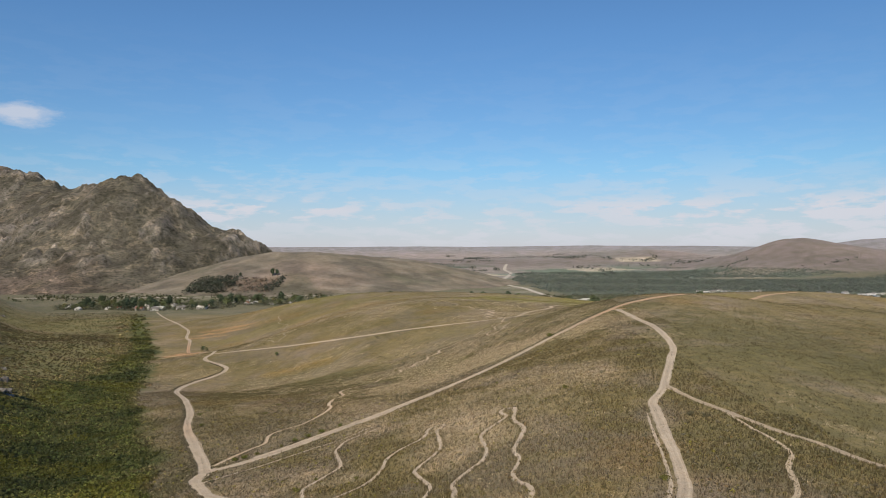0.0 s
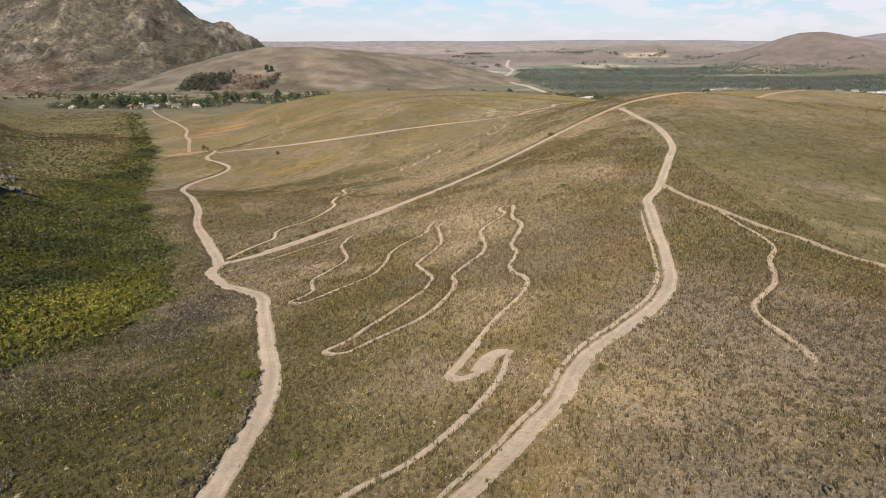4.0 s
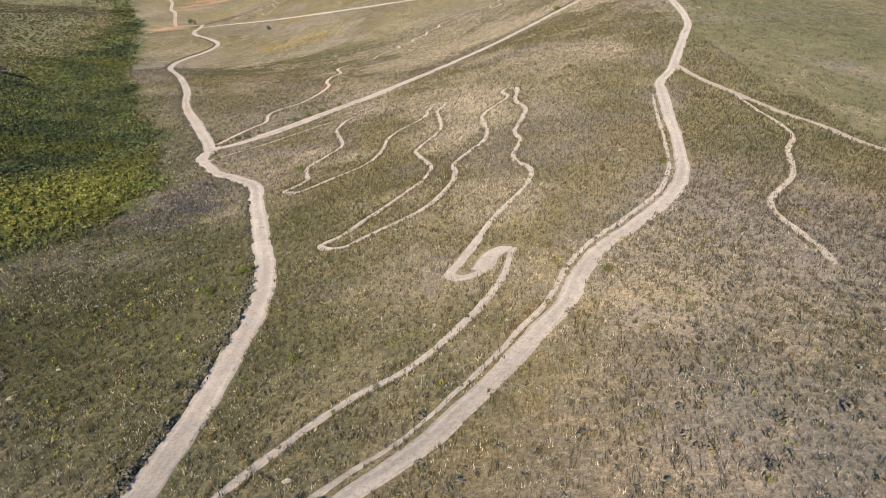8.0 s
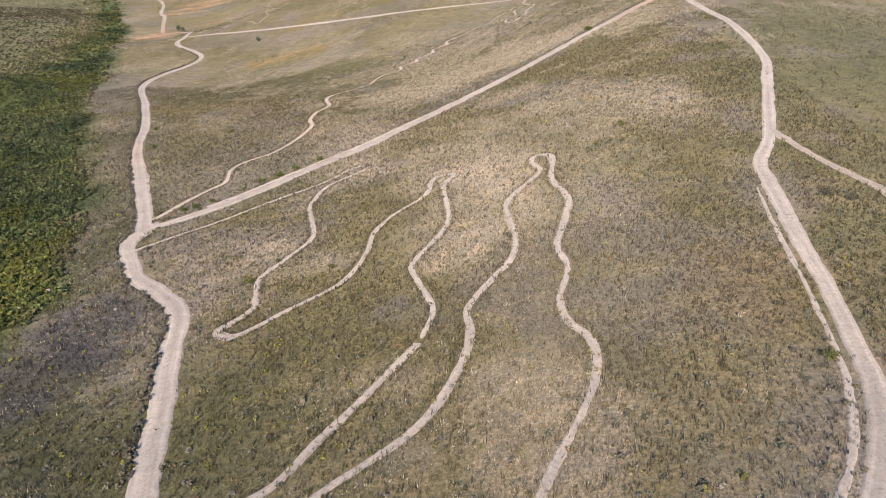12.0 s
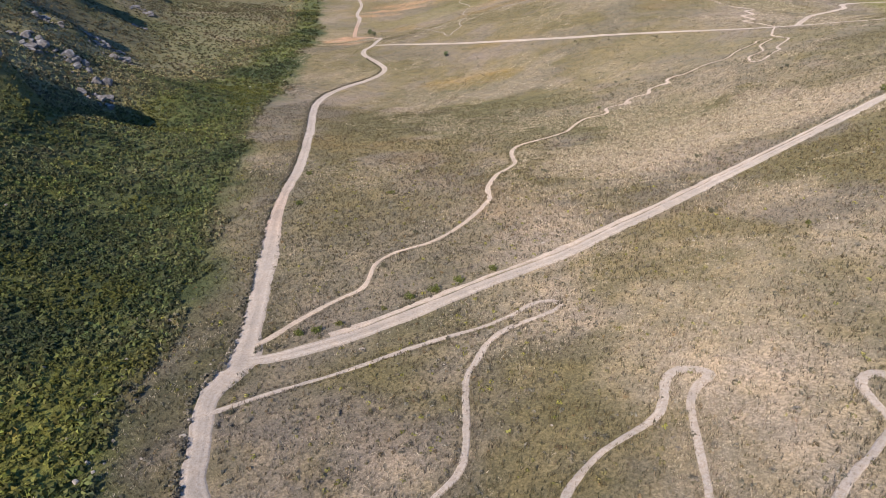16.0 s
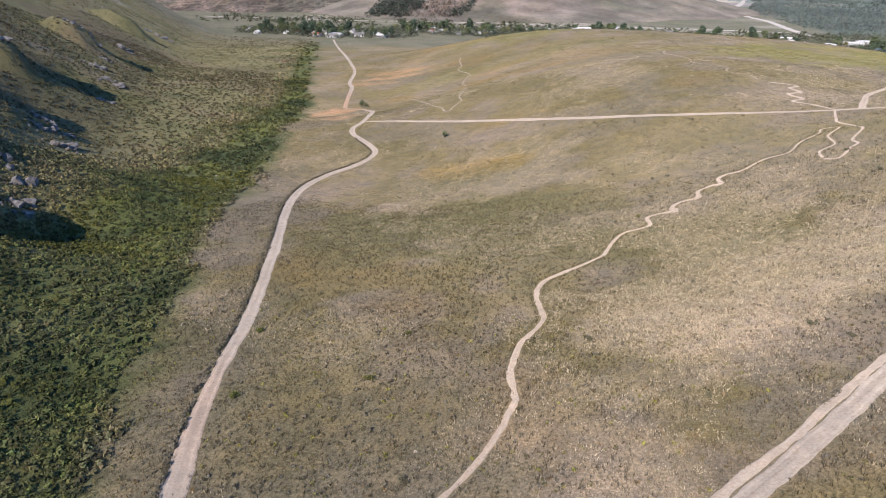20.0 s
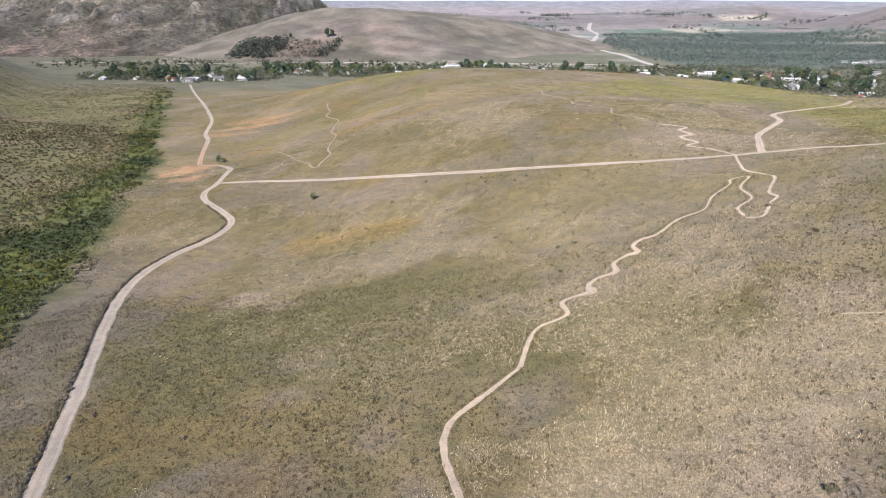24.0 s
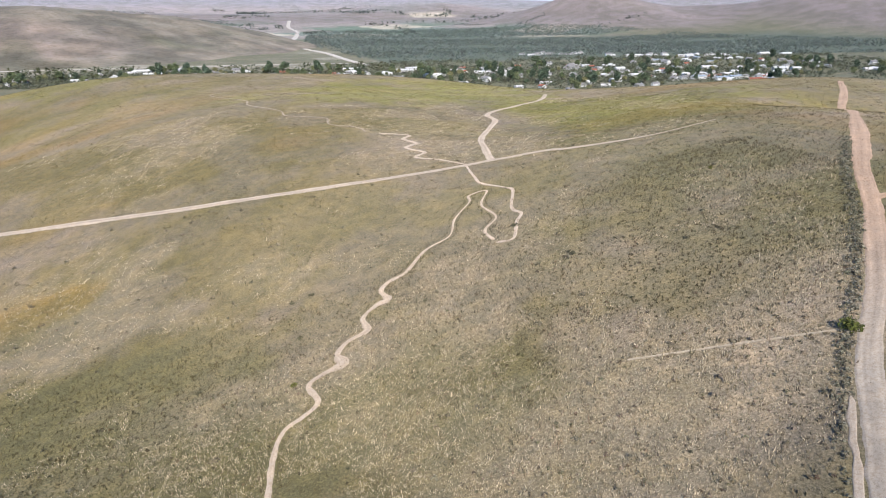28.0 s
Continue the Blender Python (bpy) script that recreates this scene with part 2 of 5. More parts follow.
patch(-212, 603, 22, 7, SOIL, 0.5, 6)
patch(-10, 575, 70, 60, KHAKI, 0.5)
patch(70, 560, 85, 75, LIME, 0.9)
patch(140, 630, 90, 60, LIME, 0.85)
patch(118, 430, 55, 70, LIME, 0.85)
patch(72, 450, 14, 50, MAUVE, 0.6)
patch(-130, 740, 60, 50, LIME, 0.5)
patch(132, 385, 34, 22, (0.19, 0.145, 0.05), 0.7)
patch(100, 250, 34, 24, (0.12, 0.105, 0.045), 0.6)
patch(105, 190, 46, 56, (0.088, 0.080, 0.034), 0.8)
patch(130, 130, 60, 60, (0.105, 0.093, 0.045), 0.7)
patch(86, 332, 30, 44, (0.122, 0.106, 0.062), 0.6)
patch(10, 262, 34, 20, STRAW, 0.5)
patch(-10, 236, 18, 14, STRAW, 0.5)
patch(110, 385, 40, 20, (0.185, 0.140, 0.050), 0.6, -30)
patch(175, 290, 60, 70, (0.15, 0.122, 0.062), 0.7)
patch(-110, 600, 90, 40, LIME, 0.22, 20)
patch(-40, 290, 60, 40, (0.152, 0.130, 0.070), 0.5)
patch(-62, 298, 46, 42, (0.116, 0.102, 0.048), 0.75)
patch(-48, 185, 18, 22, (0.112, 0.094, 0.065), 0.6)
patch(120, 235, 60, 60, (0.100, 0.089, 0.045), 0.7)
patch(30, 330, 70, 50, (0.148, 0.127, 0.072), 0.5)
patch(-60, 200, 40, 40, (0.145, 0.123, 0.070), 0.4)
patch(-130, 330, 10, 40, MAUVE, 0.6, -20)
patch(-60, 400, 50, 10, MAUVE, 0.6)
patch(30, 400, 34, 26, MAUVE, 0.4)


def cover(x, y, z):
    """Base colour of ground and plants at a place, far land tinted with haze, as an n x 3 array."""
    x, y = np.asarray(x, float), np.asarray(y, float)
    c = np.tile(np.array(OLIVE), (x.size, 1))
    big, mid, fine = wave_noise(x, y, 41, 70, 4), wave_noise(x, y, 43, 22, 4), wave_noise(x, y, 47, 7, 3)

    speck = smooth(-0.25, 0.35, wave_noise(x, y, 49, 3.2, 2))

    def lay(colour, w):
        c[:] = c * (1 - w[:, None]) + np.array(colour) * w[:, None]
    lay(KHAKI, smooth(-0.1, 0.4, big) * 0.8)
    calm = smooth(480, 200, y)
    lay(MAUVE, smooth(-0.05, 0.4, mid + 0.4 * fine) * (0.42 + 0.2 * calm))
    lay(STRAW, smooth(0.06, 0.4, wave_noise(x, y, 53, 30, 6, 0.72)) * (0.25 + 0.33 * calm))
    lay(RUST, smooth(0.15, 0.5, wave_noise(x, y, 59, 55, 4)) * 0.45)
    for px, py, rx, ry, colour, strength, turn in PATCHES:
        a = radians(turn)
        u, v = (x - px) * math.cos(a) + (y - py) * math.sin(a), (y - py) * math.cos(a) - (x - px) * math.sin(a)
        d = np.hypot(u / rx, v / ry) + 0.45 * mid + 0.45 * fine
        lay(colour, strength * smooth(1.2, 0.5, d) * (0.6 + 0.4 * speck))
    off = left_bank(y) - x
    wet = smooth(-7, 3, off - 10 * mid - 4 * fine) * smooth(1050, 850, y)
    creek = wet * smooth(1.25, 0.75, off / np.interp(y, [60, 200, 260, 400, 600, 950], [170, 75, 48, 24, 16, 14]) + 0.25 * mid)
    side = wet * (1 - creek)
    lay((0.150, 0.133, 0.064), side * 0.95)
    lay((0.115, 0.095, 0.05), side * smooth(0.05, 0.4, big) * 0.7)
    lay((0.13, 0.095, 0.06), side * smooth(0.2, 0.5, wave_noise(x, y, 65, 40, 4)) * 0.6)
    lay((0.084, 0.086, 0.036), side * smooth(0.05, 0.4, -mid) * 0.65)
    lay(GREEN, creek * (0.85 + 0.15 * fine))
    lay((0.11, 0.112, 0.024), creek * smooth(0.02, 0.35, mid + 0.3 * fine) * 0.65)
    lay((0.036, 0.047, 0.017), creek * smooth(0.05, 0.35, -mid + 0.3 * fine) * 0.8)
    lay((0.165, 0.158, 0.030), creek * smooth(1.25, 0.4, np.hypot((x + 72) / 17, (y - 116) / 34) + 0.4 * mid) * 0.75)
    up = -x - 0.61 * y
    hill = smooth(30, 90, up + 14 * mid) * smooth(1200, 1050, y)
    lay((0.24, 0.215, 0.185), hill * smooth(0.22, 0.5, wave_noise(x, y, 63, 26, 4)) * 0.5)
    r = np.hypot(x, y)
    plain = smooth(900, 1040, r) * (1 - wet)
    lay((0.105, 0.103, 0.072), plain * 0.85)
    lay((0.27, 0.245, 0.20), plain * smooth(0.05, 0.4, wave_noise(x, y, 67, 90, 3)) * 0.5 * smooth(2000, 1500, y) * smooth(1220, 1290, y) * smooth(300, 200, x))
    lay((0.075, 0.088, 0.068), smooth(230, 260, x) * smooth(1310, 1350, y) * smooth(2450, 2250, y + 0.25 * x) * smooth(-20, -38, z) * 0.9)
    # fields beyond the plantation, in blocks
    u, v = (x * 0.92 + y * 0.39) / 230, (y * 0.92 - x * 0.39) / 190
    pick = np.sin(np.floor(u) * 127.1 + np.floor(v) * 311.7) * 43758.5453
    pick = pick - np.floor(pick)
    crop = smooth(2050, 2250, y) * smooth(12, -14, z - 42 * smooth(2700, 4300, r)) * smooth(0.62, 0.48, x / np.maximum(y, 1))
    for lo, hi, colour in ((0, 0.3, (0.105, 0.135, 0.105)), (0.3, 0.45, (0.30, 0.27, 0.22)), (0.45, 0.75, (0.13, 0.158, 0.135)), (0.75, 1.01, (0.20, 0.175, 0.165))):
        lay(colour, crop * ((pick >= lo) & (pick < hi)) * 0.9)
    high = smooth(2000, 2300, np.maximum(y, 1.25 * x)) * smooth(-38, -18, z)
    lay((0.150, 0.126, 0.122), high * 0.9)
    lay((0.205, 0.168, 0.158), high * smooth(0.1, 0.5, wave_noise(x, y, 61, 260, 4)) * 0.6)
    # distance haze put into the colour: paler mauve, then lilac-grey at the horizon
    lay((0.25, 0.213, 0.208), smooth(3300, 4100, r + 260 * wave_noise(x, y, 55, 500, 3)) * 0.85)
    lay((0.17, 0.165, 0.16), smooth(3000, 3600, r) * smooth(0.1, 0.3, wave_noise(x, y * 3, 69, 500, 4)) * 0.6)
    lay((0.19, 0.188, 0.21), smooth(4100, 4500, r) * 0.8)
    lay((0.36, 0.31, 0.25), smooth(1.0, 0.8, np.hypot((x - 950) / 130, (y - 3300) / 90)) * 0.9)
    lay((0.36, 0.33, 0.27), smooth(1.0, 0.8, np.hypot((x - 40) / 120, (y - 2560) / 60)) * 0.8)
    return np.clip(c, 0.01, 0.9)


# ---- materials ----
def material(name, build, rough=0.9):
    m = bpy.data.materials.new(name)
    m.use_nodes = True
    k = Nodes(m.node_tree)
    place = k.add("ShaderNodeNewGeometry").outputs["Position"]
    colour, bump, strength, depth = build(k, place)
    shader = k.add("ShaderNodeBsdfPrincipled", i_Roughness=rough)
    shader.inputs["Specular IOR Level"].default_value = 0.25
    shader.inputs["Diffuse Roughness"].default_value = 1.0
    if isinstance(colour, bpy.types.NodeSocket):
        k.tree.links.new(colour, shader.inputs["Base Color"])
    else:
        shader.inputs["Base Color"].default_value = (*colour, 1)
    if bump is not None:
        b = k.add("ShaderNodeBump", i_Height=bump, i_Strength=strength, i_Distance=depth)
        k.tree.links.new(b.outputs[0], shader.inputs["Normal"])
    k.add("ShaderNodeOutputMaterial", i_Surface=shader.outputs[0])
    return m


def veld(k, p):
    base = k.cover()
    grit, fine, mid, wide = k.noise(9.0, p, 3.0, 0.7), k.noise(3.0, p, 6.0, 0.7), k.noise(0.3, p, 4.0), k.noise(0.02, p, 4.0)
    c = k.mix(base, k.mix(base, (2.0, 1.95, 2.0), 1.0, "MULTIPLY"), k.ramp(fine, (0.44, 0.0), (0.66, 0.9)))
    c = k.mix(c, k.mix(c, (0.4, 0.4, 0.37), 1.0, "MULTIPLY"), k.ramp(grit, (0.32, 0.9), (0.48, 0.0)))
    c = k.mix(c, k.mix(c, (1.35, 1.28, 1.15), 1.0, "MULTIPLY"), k.ramp(mid, (0.42, 0.0), (0.65, 0.8)))
    c = k.mix(c, k.mix(c, (0.72, 0.76, 0.68), 1.0, "MULTIPLY"), k.ramp(wide, (0.4, 0.8), (0.6, 0.0)))
    return c, k.math("ADD", fine, mid), 0.7, 0.3


def dirt(k, p):
    base = k.cover()
    fine, mid, grit = k.noise(3.0, p, 6.0, 0.7), k.noise(0.5, p, 4.0), k.noise(11.0, p, 3.0, 0.7)
    c = k.mix(base, k.mix(base, (0.74, 0.68, 0.6), 1.0, "MULTIPLY"), k.ramp(fine, (0.36, 0.8), (0.55, 0.0)))
    c = k.mix(c, k.mix(c, (1.16, 1.13, 1.1), 1.0, "MULTIPLY"), k.ramp(mid, (0.45, 0.0), (0.65, 1.0)))
    c = k.mix(c, k.mix(c, (0.55, 0.52, 0.47), 1.0, "MULTIPLY"), k.ramp(grit, (0.33, 0.8), (0.43, 0.0)))
    return c, k.math("ADD", fine, grit), 0.7, 0.08


def plant(k, p):
    base = k.cover()
    r = k.add("ShaderNodeNewGeometry").outputs["Random Per Island"]
    c = k.mix(k.mix(base, (0.45, 0.46, 0.40), 1.0, "MULTIPLY"), k.mix(base, (1.4, 1.34, 1.25), 1.0, "MULTIPLY"), r)
    return c, None, 0, 0


def rock(k, p):
    a, b = k.noise(0.7, p, 6.0, 0.65), k.noise(0.12, p, 5.0, 0.6, 0.6)
    c = k.ramp(a, (0.3, (0.07, 0.064, 0.056)), (0.5, (0.19, 0.172, 0.152)), (0.7, (0.36, 0.335, 0.305)))
    c = k.mix(c, (0.19, 0.145, 0.105), k.ramp(b, (0.5, 0.0), (0.7, 0.6)))
    return c, a, 0.8, 0.4


VELD, DIRT, PLANT, ROCK = material("veld", veld, 0.95), material("dirt", dirt, 0.95), material("plants", plant, 0.8), material("rock", rock, 0.85)


def mesh_from(name, verts, faces, mat, colours=None, smooth_faces=False):
    """A mesh from numpy arrays: verts n x 3, faces m x 3 or m x 4; colours n x 3 go to the attribute cover."""
    verts, faces = np.asarray(verts, np.float32), np.asarray(faces, np.int32)
    me = bpy.data.meshes.new(name)
    count = faces.shape[1]
    me.vertices.add(len(verts))
    me.vertices.foreach_set("co", verts.ravel())
    me.loops.add(faces.size)
    me.loops.foreach_set("vertex_index", faces.ravel())
    me.polygons.add(len(faces))
    me.polygons.foreach_set("loop_start", np.arange(0, faces.size, count, dtype=np.int32))
    me.polygons.foreach_set("use_smooth", np.full(len(faces), smooth_faces))
    if colours is not None:
        a = me.color_attributes.new("cover", "FLOAT_COLOR", "POINT")
        a.data.foreach_set("color", np.hstack([colours, np.ones((len(colours), 1))]).astype(np.float32).ravel())
    me.update()
    me.validate()
    me.materials.append(mat)
    return me


# ---- ground: one sheet to the horizon ----
def axis(a, b, step, lo, hi, grow):
    mid = list(np.arange(a, b + step, step))
    s, up = step, [mid[-1]]
    while up[-1] < hi:
        s = min(s * grow, 70)
        up.append(up[-1] + s)
    s, down = step, [mid[0]]
    while down[-1] > lo:
        s = min(s * grow, 70)
        down.append(down[-1] - s)
    return np.array(down[:0:-1] + mid + up[1:])


XS, YS = axis(-230, 170, 2.0, -4600, 4600, 1.04), axis(10, 480, 2.0, -1500, 4800, 1.025)
GX, GY = np.meshgrid(XS, YS)
verts = np.stack([GX.ravel(), GY.ravel(), ground_z(GX, GY).ravel()], 1)
rows, cols = GX.shape
k = np.arange((rows - 1) * (cols - 1))
corner = (k // (cols - 1)) * cols + k % (cols - 1)
SHEET = verts[:, 2].reshape(rows, cols)


def lie(x, y):
    """The height of the ground sheet, read off between its corners."""
    x, y = np.asarray(x, float), np.asarray(y, float)
    i, j = np.clip(np.searchsorted(XS, x) - 1, 0, cols - 2), np.clip(np.searchsorted(YS, y) - 1, 0, rows - 2)
    a, b = np.clip((x - XS[i]) / (XS[i + 1] - XS[i]), 0, 1), np.clip((y - YS[j]) / (YS[j + 1] - YS[j]), 0, 1)
    return (SHEET[j, i] * (1 - a) + SHEET[j, i + 1] * a) * (1 - b) + (SHEET[j + 1, i] * (1 - a) + SHEET[j + 1, i + 1] * a) * b


# dead litter and pale soil between the tufts of the dry slopes
litter = (1 + (0.02 + 0.03 * smooth(260, 120, GY)) * smooth(620, 420, GY) * smooth(0, 10, GX - left_bank(GY))).ravel()[:, None]
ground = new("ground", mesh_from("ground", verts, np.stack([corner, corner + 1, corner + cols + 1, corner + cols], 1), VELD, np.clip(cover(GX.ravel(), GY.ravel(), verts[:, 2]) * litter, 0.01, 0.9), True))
tagged(ground, "dry olive and straw-coloured veld over rolling hills and a wide valley", "ground", kind="structure")


# ---- tracks and paths ----
def curve_through(points, step):
    """An even polyline through the points, rounded."""
    p = np.array([points[0], *points, points[-1]], float)
    out = []
    for a, b, c, d in zip(p[:-3], p[1:-2], p[2:-1], p[3:]):
        m = max(2, int(np.hypot(*(c - b)) / step))
        for t in np.arange(m) / m:
            out.append(0.5 * (2 * b + (c - a) * t + (2 * a - 5 * b + 4 * c - d) * t * t + (3 * b - a - 3 * c + d) * t ** 3))
    return np.array(out + [p[-1]])


TRACKS = []
PALE, EARTH = (0.405, 0.342, 0.270), (0.40, 0.255, 0.160)


def track(name, points, width, colour, label, category="track", step=1.0, ragged=0.24, seed=1, ruts=True, lift=0.10, tint=None, widen=()):
    """A bare strip on the ground, its edges ragged, with wheel ruts where it is wide."""
    line = curve_through(points, step)
    side = np.gradient(line, axis=0)
    side = np.stack([side[:, 1], -side[:, 0]], 1) / np.maximum(np.hypot(side[:, 0], side[:, 1]), 1e-6)[:, None]
    s = np.arange(len(line)) * step
    w = width * (1 + 0.16 * wave_noise(s, s * 0, seed, 14, 2))
    for px, py, r, extra in widen:
        w = w + extra * smooth(r, r * 0.3, np.hypot(line[:, 0] - px, line[:, 1] - py))
    TRACKS.append((line, width))
    across = np.linspace(-1, 1, 13)
    left = 1 + ragged * (wave_noise(s, s * 0 + 5, seed + 1, 7.3, 3, 0.7) + 0.6 * wave_noise(s, s * 0 + 2, seed + 6, 1.7, 2))
    right = 1 + ragged * (wave_noise(s, s * 0 + 9, seed + 2, 7.3, 3, 0.7) + 0.6 * wave_noise(s, s * 0 + 4, seed + 7, 1.7, 2))
    left[-3:] *= np.linspace(0.8, 0.3, 3)
    right[-3:] *= np.linspace(0.8, 0.3, 3)
    verts, colours = [], []
    for a in across:
        off = a * w / 2 * np.where(a < 0, left, right)
        x, y = line[:, 0] + side[:, 0] * off, line[:, 1] + side[:, 1] * off
        z = lie(x, y) + lift * (1 - abs(a) ** 4) - 0.12 * (abs(a) > 0.99)
        col = np.tile(np.array(colour), (len(line), 1))
        if tint is not None:
            col = col + tint(line[:, 0], line[:, 1])[:, None] * (np.array(EARTH) - col)
        if ruts:
            z = z - 0.05 * (0.4 < abs(a) < 0.6)
            col = col * (1.07 if 0.4 < abs(a) < 0.6 else 0.86 if abs(a) < 0.1 else 0.94)
        col = col * (1 + 0.10 * wave_noise(x, y, seed + 4, 6, 3) + 0.16 * wave_noise(s * 0.12, s * 0 + a * 3.1, seed + 8, 1.0, 2))[:, None]
        verts.append(np.stack([x, y, z], 1))
        colours.append(col)
    m = len(line)
    verts, colours = np.concatenate(verts), np.concatenate(colours)
    k = np.arange(12 * (m - 1))
    c = (k // (m - 1)) * m + k % (m - 1)
    ob = new(name, mesh_from(name, verts, np.stack([c, c + 1, c + m + 1, c + m], 1), DIRT, colours, True))
    return tagged(ob, label, category, kind="structure")


def near_corner(x, y):
    return smooth(60, 15, np.hypot(x + 190, y - 540)) * 0.85 + smooth(22, 5, np.hypot(x + 78, y - 205)) * 0.3


def rusty(x, y):
    return smooth(35, 70, x) * 0.7


def offset(line, d):
    side = np.gradient(line, axis=0)
    side = np.stack([side[:, 1], -side[:, 0]], 1) / np.maximum(np.hypot(side[:, 0], side[:, 1]), 1e-6)[:, None]
    return line + side * d


JEEP = "pale bare-earth jeep track with wheel ruts across the veld"
FOOT = "narrow pale footpath winding through the low shrubs"
track("road_1", [(-27.0, 12.0), (-23.5, 23.0), (-20.7, 31.2), (-19.9, 35.3), (-19.6, 41.2), (-19.5, 49.9), (-19.8, 58.6), (-20.3, 66.5), (-22.2, 76.5), (-26.0, 89.4), (-31.8, 109.0), (-34.9, 119.1), (-40.0, 125.9), (-45.9, 132.0), (-49.8, 138.5), (-53.1, 144.0), (-54.4, 148.5), (-54.4, 152.9), (-56.5, 158.9), (-60.6, 168.1), (-66.8, 181.3), (-77.2, 203.7), (-82.5, 217.5), (-86.2, 229.0), (-89.8, 238.8), (-96.0, 253.5), (-101.7, 266.5), (-108.1, 280.5), (-119.1, 303.4), (-129.2, 326.8), (-134.8, 348.1), (-133.8, 365.3), (-128.9, 376.9), (-125.8, 387.3), (-127.1, 394.6), (-134.8, 404.0), (-145.7, 415.9), (-150.6, 427.1), (-151.2, 440.5), (-158.6, 468.0), (-167.3, 491.9), (-181.9, 512.9), (-193.4, 518.2), (-199.0, 526.6), (-209.9, 555.9), (-220.9, 587.8), (-232.1, 609.8), (-248.6, 658.0), (-272.0, 706.2), (-320.3, 800.3), (-375.8, 903.7), (-421.0, 990.5)], 2.95, PALE, "pale gravel jeep track winding down the green valley", seed=3, step=0.7, tint=near_corner, widen=((-54, 153, 9, 1.9), (-63, 180, 40, 0.8)))
track("road_2", [(-53.3, 153.7), (-49.5, 155.6), (-43.6, 160.1), (-37.7, 165.6), (-31.7, 172.5), (-25.0, 179.4), (-17.8, 186.8), (-10.1, 197.2), (-1.3, 208.5), (8.7, 222.3), (19.9, 236.2), (31.7, 248.7), (39.2, 256.6), (50.8, 266.4), (62.0, 277.3), (69.5, 284.8), (78.5, 294.6), (93.7, 308.7), (128.8, 342.1), (136.5, 351.0), (164.9, 377.1), (195.0, 404.0), (228.0, 436.0)], 2.9, PALE, JEEP, seed=5, step=0.7, lift=0.13, tint=rusty, widen=((95, 311, 30, 0.9),))
track("road_9", [(68.5, 284.0), (71.0, 284.0), (73.5, 283.2), (76.0, 281.8)], 2.3, (0.42, 0.29, 0.19), "orange dirt track branching off over the hill", seed=41)
track("road_3", [(-19.5, 19.5), (-14.0, 24.8), (-9.9, 28.8), (-7.8, 30.8), (-5.6, 33.1), (-3.5, 34.9), (-1.2, 37.2), (0.4, 39.5), (2.7, 42.8), (5.2, 46.4), (8.1, 51.0), (10.8, 55.2), (13.1, 60.8), (16.2, 66.2), (21.2, 71.5), (27.2, 78.9), (31.2, 87.3), (34.4, 100.2), (37.0, 113.0), (40.2, 128.1), (41.5, 134.3), (47.2, 145.3), (58.0, 172.8), (65.2, 192.8), (71.6, 227.4), (72.4, 250.6), (73.0, 284.0)], 2.2, PALE, JEEP, seed=7, step=0.6, lift=0.11)
beside = offset(TRACKS[-1][0], -1.75)[::6]
track("road_7", [tuple(p) for p in beside[:34]], 0.62, PALE, "old wheel line worn beside the jeep track", seed=8, step=0.5, ragged=0.9, ruts=False, lift=0.07)
track("road_4", [(48.2, 146.5), (49.5, 134.7), (52.4, 125.0), (56.7, 114.0), (60.1, 109.1), (65.2, 99.1), (82.0, 92.0), (96.0, 82.0)], 1.9, (0.350, 0.288, 0.215), "faint side track branching from the jeep track", seed=9, ragged=0.6)
track("road_5", [(-149.4, 440.2), (-116.5, 427.8), (-72.5, 410.8), (-33.8, 392.9), (0.3, 381.8), (32.5, 375.7), (40.6, 375.1), (55.2, 370.7), (58.8, 366.4), (73.0, 354.3), (82.2, 351.1), (93.6, 351.3)], 2.3, (0.424, 0.350, 0.271), "straight pale dirt road cut across the hillside", seed=11, lift=0.13, widen=((93.6, 351.3, 34, -1.7),))
track("road_6", [(40.8, 373.8), (46.2, 392.3), (51.7, 408.9), (63.0, 428.8), (70.9, 443.8), (73.0, 457.0), (81.9, 467.8), (96.4, 480.1), (119.6, 504.9), (142.1, 543.4)], 2.6, (0.429, 0.350, 0.266), "dirt road dropping between two green hills", seed=13)
track("path_1", [(52.0, 126.8), (52.3, 114.7), (53.0, 108.7), (52.2, 101.5), (48.2, 94.4), (45.0, 86.0), (42.3, 81.6), (37.7, 75.8), (36.1, 71.4), (36.2, 66.6), (36.3, 62.2), (35.7, 57.9)], 0.9, (0.395, 0.328, 0.243), FOOT, "path", 0.6, 0.4, 15, False)
